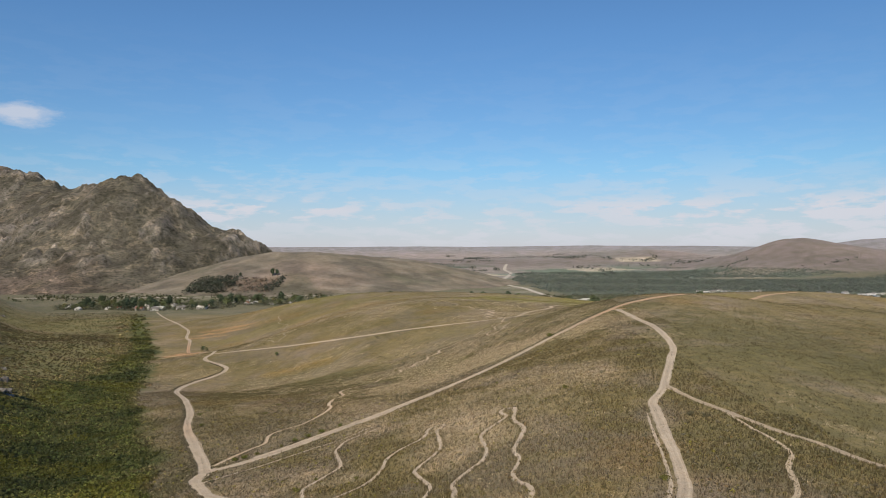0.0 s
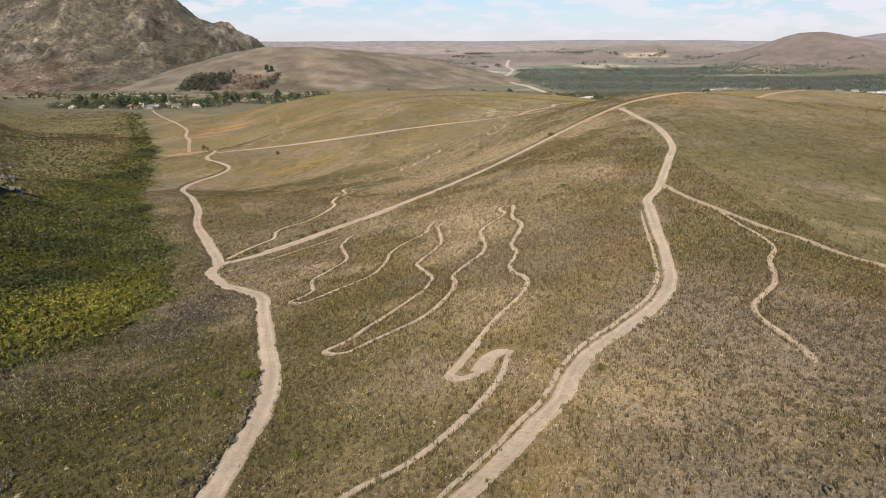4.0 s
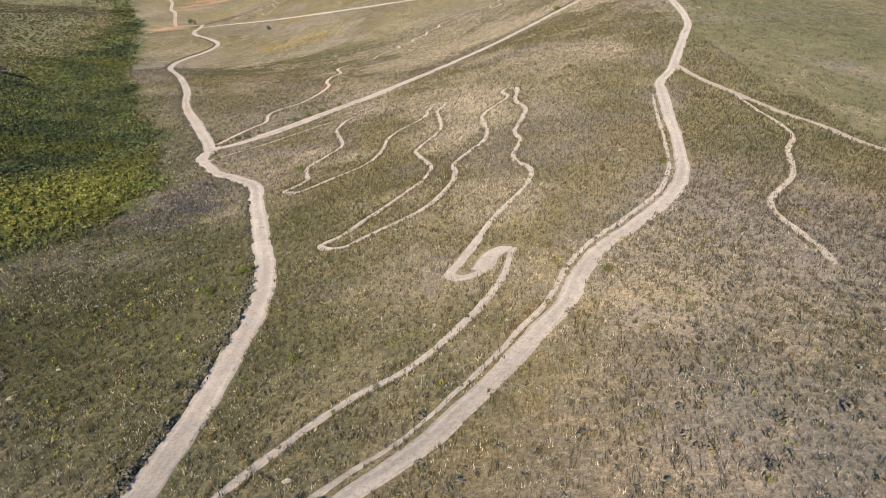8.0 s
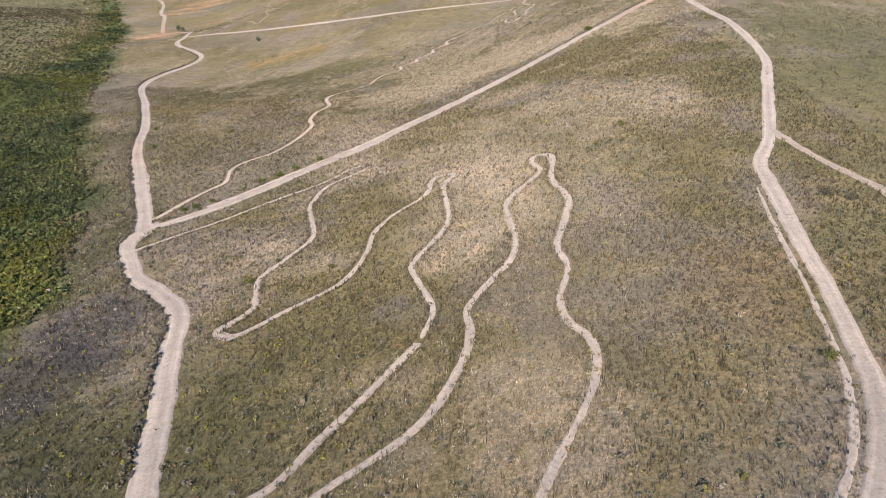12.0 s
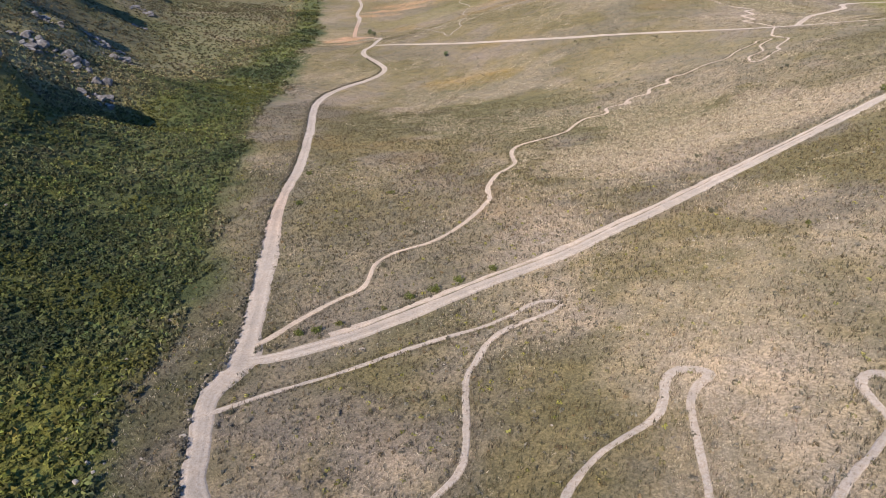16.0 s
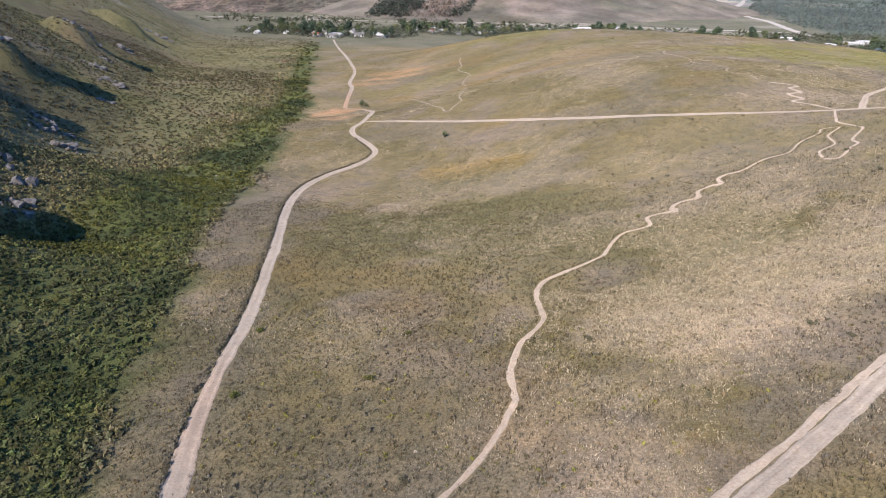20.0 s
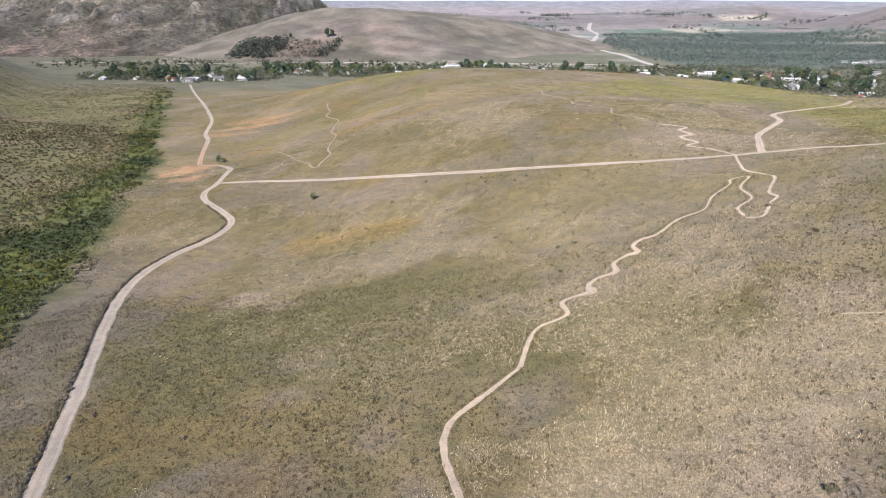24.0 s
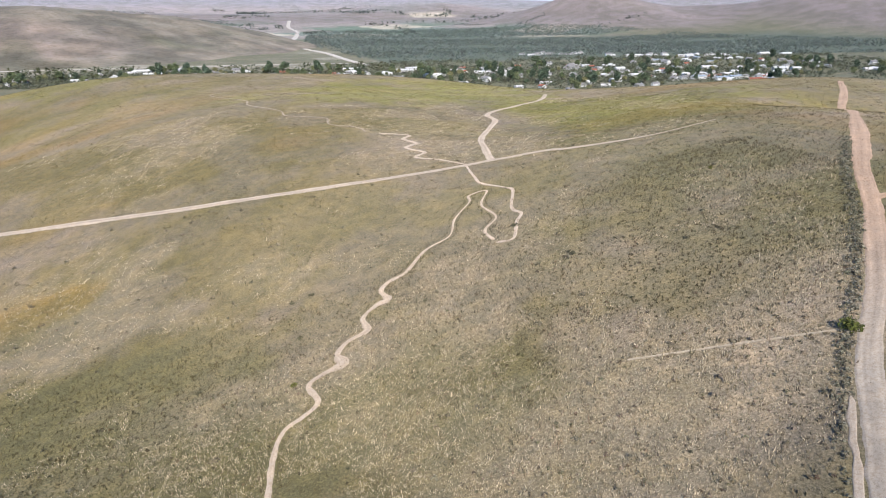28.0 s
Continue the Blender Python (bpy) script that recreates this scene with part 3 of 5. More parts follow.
track("path_2", [(-53.4, 141.2), (-52.4, 142.0), (-50.9, 143.7), (-46.2, 148.2), (-39.6, 153.4), (-33.0, 159.2), (-29.3, 162.0), (-25.5, 164.6), (-22.4, 167.4), (-20.3, 170.4), (-18.7, 171.3), (-17.3, 171.2), (-16.5, 170.2), (-17.0, 168.9), (-19.4, 166.6), (-22.0, 164.3), (-23.7, 161.4), (-24.3, 157.0), (-24.4, 152.4), (-22.0, 143.0), (-21.4, 137.8), (-24.3, 131.3), (-26.3, 127.0), (-25.6, 122.0), (-24.9, 118.3), (-26.0, 115.4), (-27.7, 113.1), (-26.9, 111.7), (-24.8, 111.2), (-20.7, 115.1), (-14.2, 120.8), (-12.0, 128.4), (-11.5, 136.0), (-8.9, 141.8), (-4.5, 147.0), (-3.2, 153.8), (0.3, 153.8), (-1.5, 149.2), (-0.6, 136.1), (-1.8, 129.8), (-4.8, 123.3), (-5.0, 119.7), (-3.0, 112.6), (-2.2, 108.4), (-3.3, 103.4)], 0.9, PALE, FOOT, "path", 0.4, 0.5, 17, False, widen=((-1.4, 154.0, 4, 0.45), (-27.0, 112.5, 4, 0.5)))
track("path_3", [(-3.6, 102.6), (-6.2, 98.2), (-8.9, 93.5), (-11.7, 88.9), (-13.7, 85.1), (-15.9, 82.9), (-15.8, 81.4), (-14.3, 80.3), (-12.3, 80.6), (-9.8, 83.4), (-6.9, 85.8), (-3.9, 88.3), (-1.2, 92.3), (0.9, 98.3), (1.6, 103.0), (1.5, 107.9), (4.4, 113.4), (6.9, 117.8), (7.9, 123.8), (7.4, 131.7), (8.2, 136.7), (12.5, 143.4), (13.5, 145.9), (12.7, 151.0), (13.9, 152.9), (15.7, 151.1), (15.5, 146.5), (14.5, 140.6), (15.6, 132.2), (14.2, 125.3), (12.3, 118.6), (12.6, 112.3), (10.9, 106.1), (11.0, 101.4), (12.4, 97.8), (12.1, 93.4), (10.2, 88.3), (7.5, 83.2), (5.1, 78.0), (3.6, 73.9), (2.2, 69.8)], 0.95, PALE, FOOT, "path", 0.4, 0.5, 19, False, widen=((14.3, 152.2, 4.5, 0.5), (-15.5, 81.6, 4, 0.6)))
track("path_4", [(3.9, 74.4), (1.6, 68.4), (0.5, 65.8), (1.4, 64.2), (2.6, 64.2), (3.6, 64.9), (4.3, 66.5)], 1.25, PALE, FOOT, "path", 0.35, 0.45, 21, False, 0.11)
track("path_5", [(7.4, 69.6), (5.8, 63.1), (3.4, 57.3), (0.1, 51.5), (-3.3, 47.0), (-6.9, 44.1), (-10.0, 40.6), (-12.6, 36.9), (-14.8, 33.4), (-16.6, 30.0), (-18.5, 26.8), (-23.5, 22.0)], 0.95, PALE, FOOT, "path", 0.4, 0.5, 23, False, 0.11)
track("path_6", [(-54.3, 157.5), (-53.4, 159.6), (-51.3, 165.4), (-48.6, 171.1), (-46.4, 174.5), (-46.7, 178.6), (-47.4, 183.5), (-45.7, 187.5), (-41.1, 191.6), (-38.5, 196.6), (-36.6, 203.3), (-35.5, 212.6), (-35.9, 215.0), (-37.6, 221.5), (-37.7, 230.0), (-36.7, 234.1), (-35.7, 239.8), (-36.8, 244.7), (-38.2, 249.5), (-38.6, 254.9), (-37.7, 259.7), (-34.8, 265.1), (-30.9, 271.7), (-28.0, 277.4), (-26.3, 287.3), (-24.5, 292.2), (-21.4, 294.4), (-18.8, 297.0), (-19.5, 302.2), (-17.3, 304.2), (-13.7, 305.2), (-13.7, 308.5), (-11.2, 311.3), (-7.6, 312.4), (-7.4, 316.6), (-4.6, 319.0), (-1.9, 319.6), (-2.4, 323.5), (-0.3, 325.9), (3.5, 326.8), (8.9, 332.0), (15.1, 334.2), (18.7, 341.0), (24.3, 347.1), (25.6, 350.8), (29.8, 350.4), (25.7, 343.1), (25.6, 334.1), (21.5, 330.1), (21.3, 324.5)], 1.05, (0.441, 0.356, 0.266), FOOT, "path", 0.5, 0.6, 25, False, widen=((26, 338, 26, -0.5), (-2, 319, 3, 1.3), (-7, 312.4, 3, 1.0), (-13, 305.3, 3, 1.2)))
track("path_7", [(21.2, 323.3), (24.2, 321.9), (27.6, 328.0), (29.9, 330.9), (29.7, 335.4), (34.1, 344.8), (33.6, 348.9), (31.0, 356.3), (31.5, 362.2), (34.0, 375.6), (34.0, 377.5), (30.4, 387.2), (25.3, 393.9), (29.1, 398.6), (25.9, 406.6), (30.4, 411.5), (28.2, 418.4), (31.3, 423.9), (22.7, 428.4)], 0.8, (0.45, 0.365, 0.28), FOOT, "path", 0.5, 0.4, 27, False, widen=((28, 410, 30, 0.7),))
track("path_11", [(18.7, 431.8), (17.4, 439.0), (8.9, 446.1), (9.0, 456.7), (-3.7, 465.1), (-5.3, 477.7), (-15.4, 501.5), (-15.2, 521.5), (-21.1, 546.7), (-30.3, 584.4), (-25.4, 594.7)], 0.7, (0.350, 0.288, 0.215), FOOT, "path", 0.6, 0.9, 28, False)
track("path_8", [(-158.3, 528.6), (-150.6, 519.5), (-124.7, 463.8), (-114.5, 449.0), (-110.8, 440.8), (-107.6, 439.1), (-107.8, 444.5), (-106.8, 457.3), (-111.7, 471.6), (-120.1, 519.7), (-128.5, 543.3), (-132.7, 565.3), (-135.4, 586.0), (-149.6, 611.7), (-150.7, 625.5), (-157.6, 645.1), (-160.6, 659.6)], 0.75, (0.34, 0.285, 0.215), FOOT, "path", 0.8, 0.4, 29, False)
track("path_9", [(20.2, 275.4), (31.0, 268.3), (36.1, 264.8), (41.2, 261.5)], 0.42, (0.43, 0.36, 0.26), "faint trampled line through the dry grass", "path", 0.6, 0.8, 31, False)
track("path_10", [(3.6, 65.1), (4.2, 66.8), (4.9, 68.6), (5.9, 69.6), (7.3, 69.7)], 2.4, PALE, "bare trampled turning place at a path bend", "path", 0.35, 0.22, 33, False, 0.14)
second = offset(TRACKS[1][0], -2.0)
second = second[(second[:, 0] > -46) & (second[:, 0] < 34)][::7]
track("road_10", [tuple(p) for p in second], 1.2, (0.43, 0.352, 0.27), "second worn wheel line with rusty rubble beside the jeep track", seed=43, step=0.5, ragged=0.8, ruts=False, lift=0.09)


# ---- the mountain above the village, and the brown ridge that runs out from it ----
RIDGES = []


def ridge_sheet(name, ridge, x0, x1, y0, y1, step, crag, label, steep, dull, warm, bald):
    """A height sheet under a ridge line of (x, y, height over the plain), with crags and gullies."""
    gx, gy = np.meshgrid(np.arange(x0, x1, step), np.arange(y0, y1, step))
    z = np.full(gx.shape, -60.0)
    r = np.array(ridge, float)
    for a, b in zip(r[:-1], r[1:]):
        for t in np.linspace(0, 1, 14, endpoint=False):
            px, py, h = a + (b - a) * t
            d = (np.sqrt((gx - px) ** 2 + (gy - py) ** 2 + 70.0 ** 2) - 48) * (1 + 0.16 * wave_noise(gx, gy, 71, 230, 3))
            z = np.maximum(z, -52 + (h + 6) * np.clip(1 - d / (steep * h + 90), 0, 1) ** (1 + 0.55 * crag))
    up = smooth(-50, 40, z)
    gully = np.abs(wave_noise(gx, gy * (0.25 + 0.3 * crag), 73, 110 + 60 * crag, 5, 0.55))
    z = z + up * crag * (9 - 62 * gully * (0.5 + 0.5 * smooth(0, 150, z))) * 0.5
    lumps = wave_noise(gx, gy, 75, 60, 4, 0.6)
    z = z + up * crag * 15 * np.maximum(lumps, -0.15)
    # cliffs: broken blocks standing in steps out of the scrub
    d_top = r[:, 2].max() - 60 - z
    block = wave_noise(gx * 1.3, gy * 0.6, 77, 80, 5, 0.8) + 0.2 * lumps
    bare = smooth(0.10, 0.17, block) * smooth(-25, 30, z) * crag
    z = z + up * crag * smooth(0, 60, d_top) * (5 * smooth(0.09, 0.13, block) + 5 * smooth(0.20, 0.25, block) + 5 * smooth(0.34, 0.38, block))
    z = z + bare * 3 * wave_noise(gx, gy, 89, 16, 2)
    bare = bare * (0.55 + 0.45 * smooth(-0.3, 0.3, wave_noise(gx, gy, 78, 24, 3)))
    c = np.tile(np.array(dull), (gx.size, 1))
    w = smooth(0.0, 0.5, wave_noise(gx, gy, 79, 320, 4)).ravel()[:, None] * 0.7
    c = c * (1 - w) + np.array(warm) * w
    w = (smooth(0.1, 0.5, wave_noise(gx, gy, 81, 110, 4)) * smooth(60, -30, z)).ravel()[:, None] * 0.6
    c = c * (1 - w) + np.array((0.115, 0.115, 0.075)) * w
    w = np.clip(bare, 0, 1).ravel()[:, None] * 0.4
    c = c * (1 - w) + np.array(bald) * w
    w = (smooth(0.1, 0.3, wave_noise(gx, gy * 0.5, 85, 90, 5, 0.75)) * crag).ravel()[:, None] * 0.55
    c = c * (1 - w) + np.array((0.085, 0.080, 0.055)) * w
    c = c * (0.85 + 0.5 * np.clip(wave_noise(gx, gy, 83, 34, 3), -0.4, 0.6)).ravel()[:, None]
    RIDGES.append((x0, y0, step, z))
    verts = np.stack([gx.ravel(), gy.ravel(), z.ravel()], 1)
    rows, cols = gx.shape
    k = np.arange((rows - 1) * (cols - 1))
    q = (k // (cols - 1)) * cols + k % (cols - 1)
    ob = new(name, mesh_from(name, verts, np.stack([q, q + 1, q + cols + 1, q + cols], 1), SCREE if crag > 0.5 else RIDGE_GRASS, np.clip(c, 0.02, 0.6), True))
    return tagged(ob, label, "mountain", kind="structure")


def scree(k, p):
    base = k.cover()
    a, b, fine = k.noise(0.11, p, 6.0, 0.7), k.noise(0.03, p, 5.0, 0.6), k.noise(0.4, p, 4.0, 0.7)
    tall = k.add("ShaderNodeVectorMath", i_0=p, i_1=(1.0, 1.0, 0.4))
    tall.operation = "MULTIPLY"
    cliff = k.noise(0.022, tall.outputs[0], 10.0, 0.78, 0.4)
    c = k.mix(base, k.mix(base, (0.45, 0.46, 0.40), 1.0, "MULTIPLY"), k.ramp(a, (0.38, 0.95), (0.50, 0.0)))
    c = k.mix(c, k.mix(c, (2.1, 1.95, 1.85), 1.0, "MULTIPLY"), k.ramp(cliff, (0.53, 0.0), (0.60, 0.85)))
    c = k.mix(c, k.mix(c, (1.5, 1.42, 1.36), 1.0, "MULTIPLY"), k.ramp(a, (0.54, 0.0), (0.66, 0.8)))
    c = k.mix(c, k.mix(c, (0.5, 0.5, 0.47), 1.0, "MULTIPLY"), k.ramp(fine, (0.36, 0.9), (0.48, 0.0)))
    c = k.mix(c, k.mix(c, (0.72, 0.74, 0.7), 1.0, "MULTIPLY"), k.ramp(b, (0.38, 0.8), (0.55, 0.0)))
    return c, k.math("ADD", a, fine), 0.9, 5.0


def ridge_grass(k, p):
    base = k.cover()
    a, b, fine = k.noise(0.11, p, 6.0, 0.65), k.noise(0.012, p, 5.0, 0.6), k.noise(0.4, p, 4.0, 0.7)
    c = k.mix(base, k.mix(base, (0.74, 0.75, 0.70), 1.0, "MULTIPLY"), k.ramp(a, (0.36, 0.8), (0.54, 0.0)))
    c = k.mix(c, k.mix(c, (1.18, 1.12, 1.08), 1.0, "MULTIPLY"), k.ramp(b, (0.45, 0.0), (0.6, 0.9)))
    c = k.mix(c, k.mix(c, (0.72, 0.74, 0.68), 1.0, "MULTIPLY"), k.ramp(fine, (0.36, 0.7), (0.5, 0.0)))
    return c, a, 0.8, 2.0


SCREE, RIDGE_GRASS = material("mountainside", scree, 0.95), material("ridge_grass", ridge_grass, 0.95)
ridge_sheet("mountain", [(-2500, 2700, 420), (-1630, 2500, 420), (-1325, 2200, 333), (-1185, 2060, 270), (-1040, 2015, 308), (-930, 1990, 314), (-868, 1964, 232), (-699, 1850, 92), (-559, 1750, 50), (-480, 1690, 44)],
            -2400, -200, 1280, 2600, 6, 1.0, "rocky brown mountain with pale cliffs and thin scrub", 1.66, (0.178, 0.158, 0.122), (0.262, 0.198, 0.160), (0.46, 0.41, 0.375))
ridge_sheet("brown_ridge", [(-440, 1730, 90), (-370, 1745, 94), (-290, 1790, 86), (-150, 1850, 76), (-40, 1900, 54), (40, 1960, 26)],
            -800, 500, 1300, 2400, 8, 0.30, "smooth brown grassy ridge with eroded gullies", 3.2, (0.198, 0.172, 0.134), (0.268, 0.210, 0.174), (0.33, 0.265, 0.225))


def top(x, y):
    """The height of whatever land lies uppermost, mountains too."""
    x, y = np.asarray(x, float), np.asarray(y, float)
    z = lie(x, y)
    for x0, y0, step, grid in RIDGES:
        i, j = (x - x0) / step, (y - y0) / step
        ok = (i >= 0) & (j >= 0) & (i < grid.shape[1] - 1) & (j < grid.shape[0] - 1)
        i, j = np.where(ok, i, 0), np.where(ok, j, 0)
        p, q = i.astype(int), j.astype(int)
        a, b = i - p, j - q
        h = (grid[q, p] * (1 - a) + grid[q, p + 1] * a) * (1 - b) + (grid[q + 1, p] * (1 - a) + grid[q + 1, p + 1] * a) * b
        z = np.where(ok, np.maximum(z, h), z)
    return z


# ---- where plants may stand: not on the tracks ----
MX0, MY0, MC = -270.0, 0.0, 0.5
BARE = np.zeros((1240, 960), bool)  # rows along y, columns along x
for line, width in TRACKS:
    reach = int(width / 2 / MC + 0.9)
    for dx in range(-reach, reach + 1):
        for dy in range(-reach, reach + 1):
            if dx * dx + dy * dy <= (width / 2 / MC) ** 2:
                ix = np.clip(((line[:, 0] - MX0) / MC).astype(int) + dx, 0, 959)
                iy = np.clip(((line[:, 1] - MY0) / MC).astype(int) + dy, 0, 1239)
                BARE[iy, ix] = True
RNG = np.random.default_rng(7)


def free(x, y):
    ix, iy = ((x - MX0) / MC).astype(int), ((y - MY0) / MC).astype(int)
    inside = (ix >= 0) & (ix < 960) & (iy >= 0) & (iy < 1240)
    return ~(inside & BARE[np.clip(iy, 0, 1239), np.clip(ix, 0, 959)])


def tufts(name, x, y, blades, tall, wide, spread, label, shade=1.0, tint=None, droop=0.13, anywhere=False, vary=(0.55, 1.5)):
    """Clumps of upright blades at the places given: one mesh."""
    ok = free(x, y) | anywhere
    x, y = x[ok], y[ok]
    count = len(x)
    size = RNG.uniform(0.6, 1.35, count) * (1 + 0.5 * (RNG.random(count) < 0.06))
    colour = cover(x, y, lie(x, y)) * RNG.uniform(*vary, (count, 1)) * RNG.uniform(0.94, 1.06, (count, 3)) * shade
    if tint is not None:
        colour = tint(colour, x, y)
    bx = np.repeat(x, blades) + RNG.normal(0, 1, count * blades) * np.repeat(size, blades) * spread
    by = np.repeat(y, blades) + RNG.normal(0, 1, count * blades) * np.repeat(size, blades) * spread
    m = len(bx)
    high = tall * np.repeat(size, blades) * RNG.uniform(0.55, 1.15, m)
    turn = RNG.uniform(0, 2 * math.pi, m)
    half = wide * np.repeat(size, blades) * RNG.uniform(0.6, 1.3, m) / 2
    ex, ey = np.cos(turn) * half, np.sin(turn) * half
    lx = (bx - np.repeat(x, blades)) * 0.9 + RNG.normal(0, droop, m) * high
    ly = (by - np.repeat(y, blades)) * 0.9 + RNG.normal(0, droop, m) * high
    bz = lie(bx, by) - 0.04
    v = np.empty((m, 3, 3))
    v[:, 0] = np.stack([bx - ex, by - ey, bz], 1)
    v[:, 1] = np.stack([bx + ex, by + ey, bz], 1)
    v[:, 2] = np.stack([bx + lx, by + ly, bz + high], 1)
    ob = new(name, mesh_from(name, v.reshape(-1, 3), np.arange(m * 3).reshape(-1, 3), PLANT, np.clip(np.repeat(colour, blades * 3, 0), 0.008, 0.8)))
    return tagged(ob, label, "shrubs", kind="stuff")


def leafy(name, x, y, leaves, radius, tall, leaf, label, tint=None, shade=1.0, vary=(0.65, 1.45)):
    """Rounded bushes of many loose leaf sprays: one mesh."""
    ok = free(x, y)
    x, y = x[ok], y[ok]
    count = len(x)
    size = RNG.uniform(0.5, 1.35, count)
    colour = cover(x, y, lie(x, y)) * RNG.uniform(*vary, (count, 1)) * RNG.uniform(0.9, 1.1, (count, 3)) * shade
    if tint is not None:
        colour = tint(colour, x, y)
    m = count * leaves
    s = np.repeat(size, leaves)
    a, e = RNG.uniform(0, 2 * math.pi, m), np.arccos(RNG.uniform(0, 1, m))
    rr = RNG.uniform(0.7, 1.05, m)
    out = np.stack([np.sin(e) * np.cos(a), np.sin(e) * np.sin(a), np.cos(e)], 1)
    along = np.stack([-np.sin(a), np.cos(a), 0 * a], 1)
    down = np.cross(out, along)
    centre = np.stack([np.repeat(x, leaves), np.repeat(y, leaves), np.repeat(lie(x, y), leaves) + 0.05], 1) + out * (s * rr)[:, None] * np.array((radius, radius, tall * 0.95))
    phi = RNG.uniform(0, 2 * math.pi, m)[:, None] + np.array((0, 2.1, 4.2))
    r = (leaf * s)[:, None] * RNG.uniform(0.8, 1.9, (m, 3))
    v = centre[:, None, :] + (r * np.cos(phi))[:, :, None] * along[:, None, :] + (r * np.sin(phi))[:, :, None] * down[:, None, :] + (RNG.normal(0, 0.55, (m, 3)) * (leaf * s)[:, None])[:, :, None] * out[:, None, :]
    ob = new(name, mesh_from(name, v.reshape(-1, 3), np.arange(m * 3).reshape(-1, 3), PLANT, np.clip(np.repeat(colour, leaves * 3, 0), 0.008, 0.8)))
    return tagged(ob, label, "shrubs", kind="stuff")


def spots(x0, x1, y0, y1, per_metre, keep=None):
    count = int((x1 - x0) * (y1 - y0) * per_metre)
    x, y = RNG.uniform(x0, x1, count), RNG.uniform(y0, y1, count)
    if keep is not None:
        ok = keep(x, y)
        x, y = x[ok], y[ok]
    return x, y


def dry(x, y):
    return (x > left_bank(y) - 3 + 5 * wave_noise(x, y, 91, 12, 2)) & (RNG.random(len(x)) < 0.55 + 0.55 * wave_noise(x, y, 93, 9, 3) + 0.25)


DRY = "low dry restio and heath tufts in olive, grey and straw"
CALM = (0.75, 1.28)
tufts("veld_tufts", *spots(-66, 66, 20, 125, 9.5, dry), 4, 0.46, 0.05, 0.055, DRY, 0.8)
tufts("veld_tufts", *spots(-66, 120, -60, 20, 1.3, dry), 4, 0.42, 0.10, 0.12, DRY, 0.85)
tufts("veld_tufts", *spots(-105, 62, 125, 235, 6.0, dry), 4, 0.44, 0.06, 0.07, DRY, 0.82)
tufts("veld_tufts", *spots(-135, 80, 235, 330, 3.8, dry), 4, 0.40, 0.08, 0.09, DRY, 0.85, vary=CALM)
tufts("veld_tufts", *spots(-215, 150, 330, 480, 1.3, dry), 4, 0.34, 0.11, 0.17, DRY, 0.98, vary=CALM)
tufts("veld_tufts", *spots(62, 170, 20, 330, 1.1, dry), 4, 0.36, 0.11, 0.17, DRY, 0.95, vary=CALM)
tufts("veld_tufts", *spots(-300, 330, 480, 800, 0.2, dry), 4, 0.36, 0.26, 0.4, DRY, 1.08, vary=CALM)
tufts("veld_tufts", *spots(150, 330, 60, 480, 0.22, dry), 4, 0.36, 0.26, 0.4, DRY, 1.0, vary=CALM)
SLOPE = "coarse grass and shrubs on the stony slope"
tufts("slope_tufts", *spots(-420, -150, 180, 640, 0.2, lambda x, y: -x - 0.61 * y > 8), 5, 0.6, 0.26, 0.35, SLOPE, 0.95)
tufts("slope_tufts", *spots(-720, -280, 560, 1000, 0.08, lambda x, y: x < left_bank(y) - 12), 4, 0.8, 0.5, 0.6, SLOPE, 0.95)
leafy("slope_bushes", *spots(-420, -110, 140, 640, 0.17, lambda x, y: x < left_bank(y) - 30), 9, 0.62, 0.6, 0.26, "rounded bushes scattered thickly over the slope", None, 0.95, (0.55, 1.25))


def straw_tint(c, x, y):
    return c * 0.25 + np.array((0.60, 0.51, 0.37)) * 0.75 * RNG.uniform(0.8, 1.2, (len(x), 1))


def pale_here(x, y):
    w = wave_noise(x, y, 53, 30, 5, 0.6) + 0.35 * wave_noise(x, y, 95, 6, 2)
    for px, py, rx, ry, colour, strength, turn in PATCHES:
        if colour == STRAW:
            w = w + 0.55 * strength * smooth(1.3, 0.5, np.hypot((x - px) / rx, (y - py) / ry))
    return dry(x, y) & (w > 0.12)


tufts("straw_grass", *spots(-70, 75, 14, 200, 2.2, pale_here), 6, 0.28, 0.05, 0.09, "bleached straw-coloured grass tussocks", tint=straw_tint)
tufts("straw_grass", *spots(-100, 80, 200, 340, 2.3, pale_here), 4, 0.32, 0.10, 0.14, "bleached straw-coloured grass tussocks", tint=straw_tint)
tufts("straw_grass", *spots(-45, 60, 222, 300, 3.2, pale_here), 5, 0.28, 0.09, 0.11, "bleached straw-coloured grass tussocks", tint=straw_tint)
leafy("low_shrubs", *spots(-60, 64, 215, 310, 0.22, dry), 9, 0.24, 0.26, 0.10, "dark low shrublets among bleached grass", lambda c, x, y: c * 0.8)
tufts("straw_grass", *spots(-210, 150, 340, 500, 1.0, pale_here), 4, 0.34, 0.14, 0.2, "bleached straw-coloured grass tussocks", tint=straw_tint)


def wet(x, y):
    belt = np.interp(y, [60, 200, 260, 400, 600], [170, 90, 62, 34, 24])
    away = smooth(1.0, 1.5, (left_bank(y) - x) / belt + 0.3 * wave_noise(x, y, 103, 30, 3))
    return (RNG.random(len(x)) > away * smooth(150, 330, y)) & (x < left_bank(y) + 2 + 8 * wave_noise(x, y, 97, 14, 3)) & (RNG.random(len(x)) < 0.85 + 0.5 * wave_noise(x, y, 99, 16, 3))


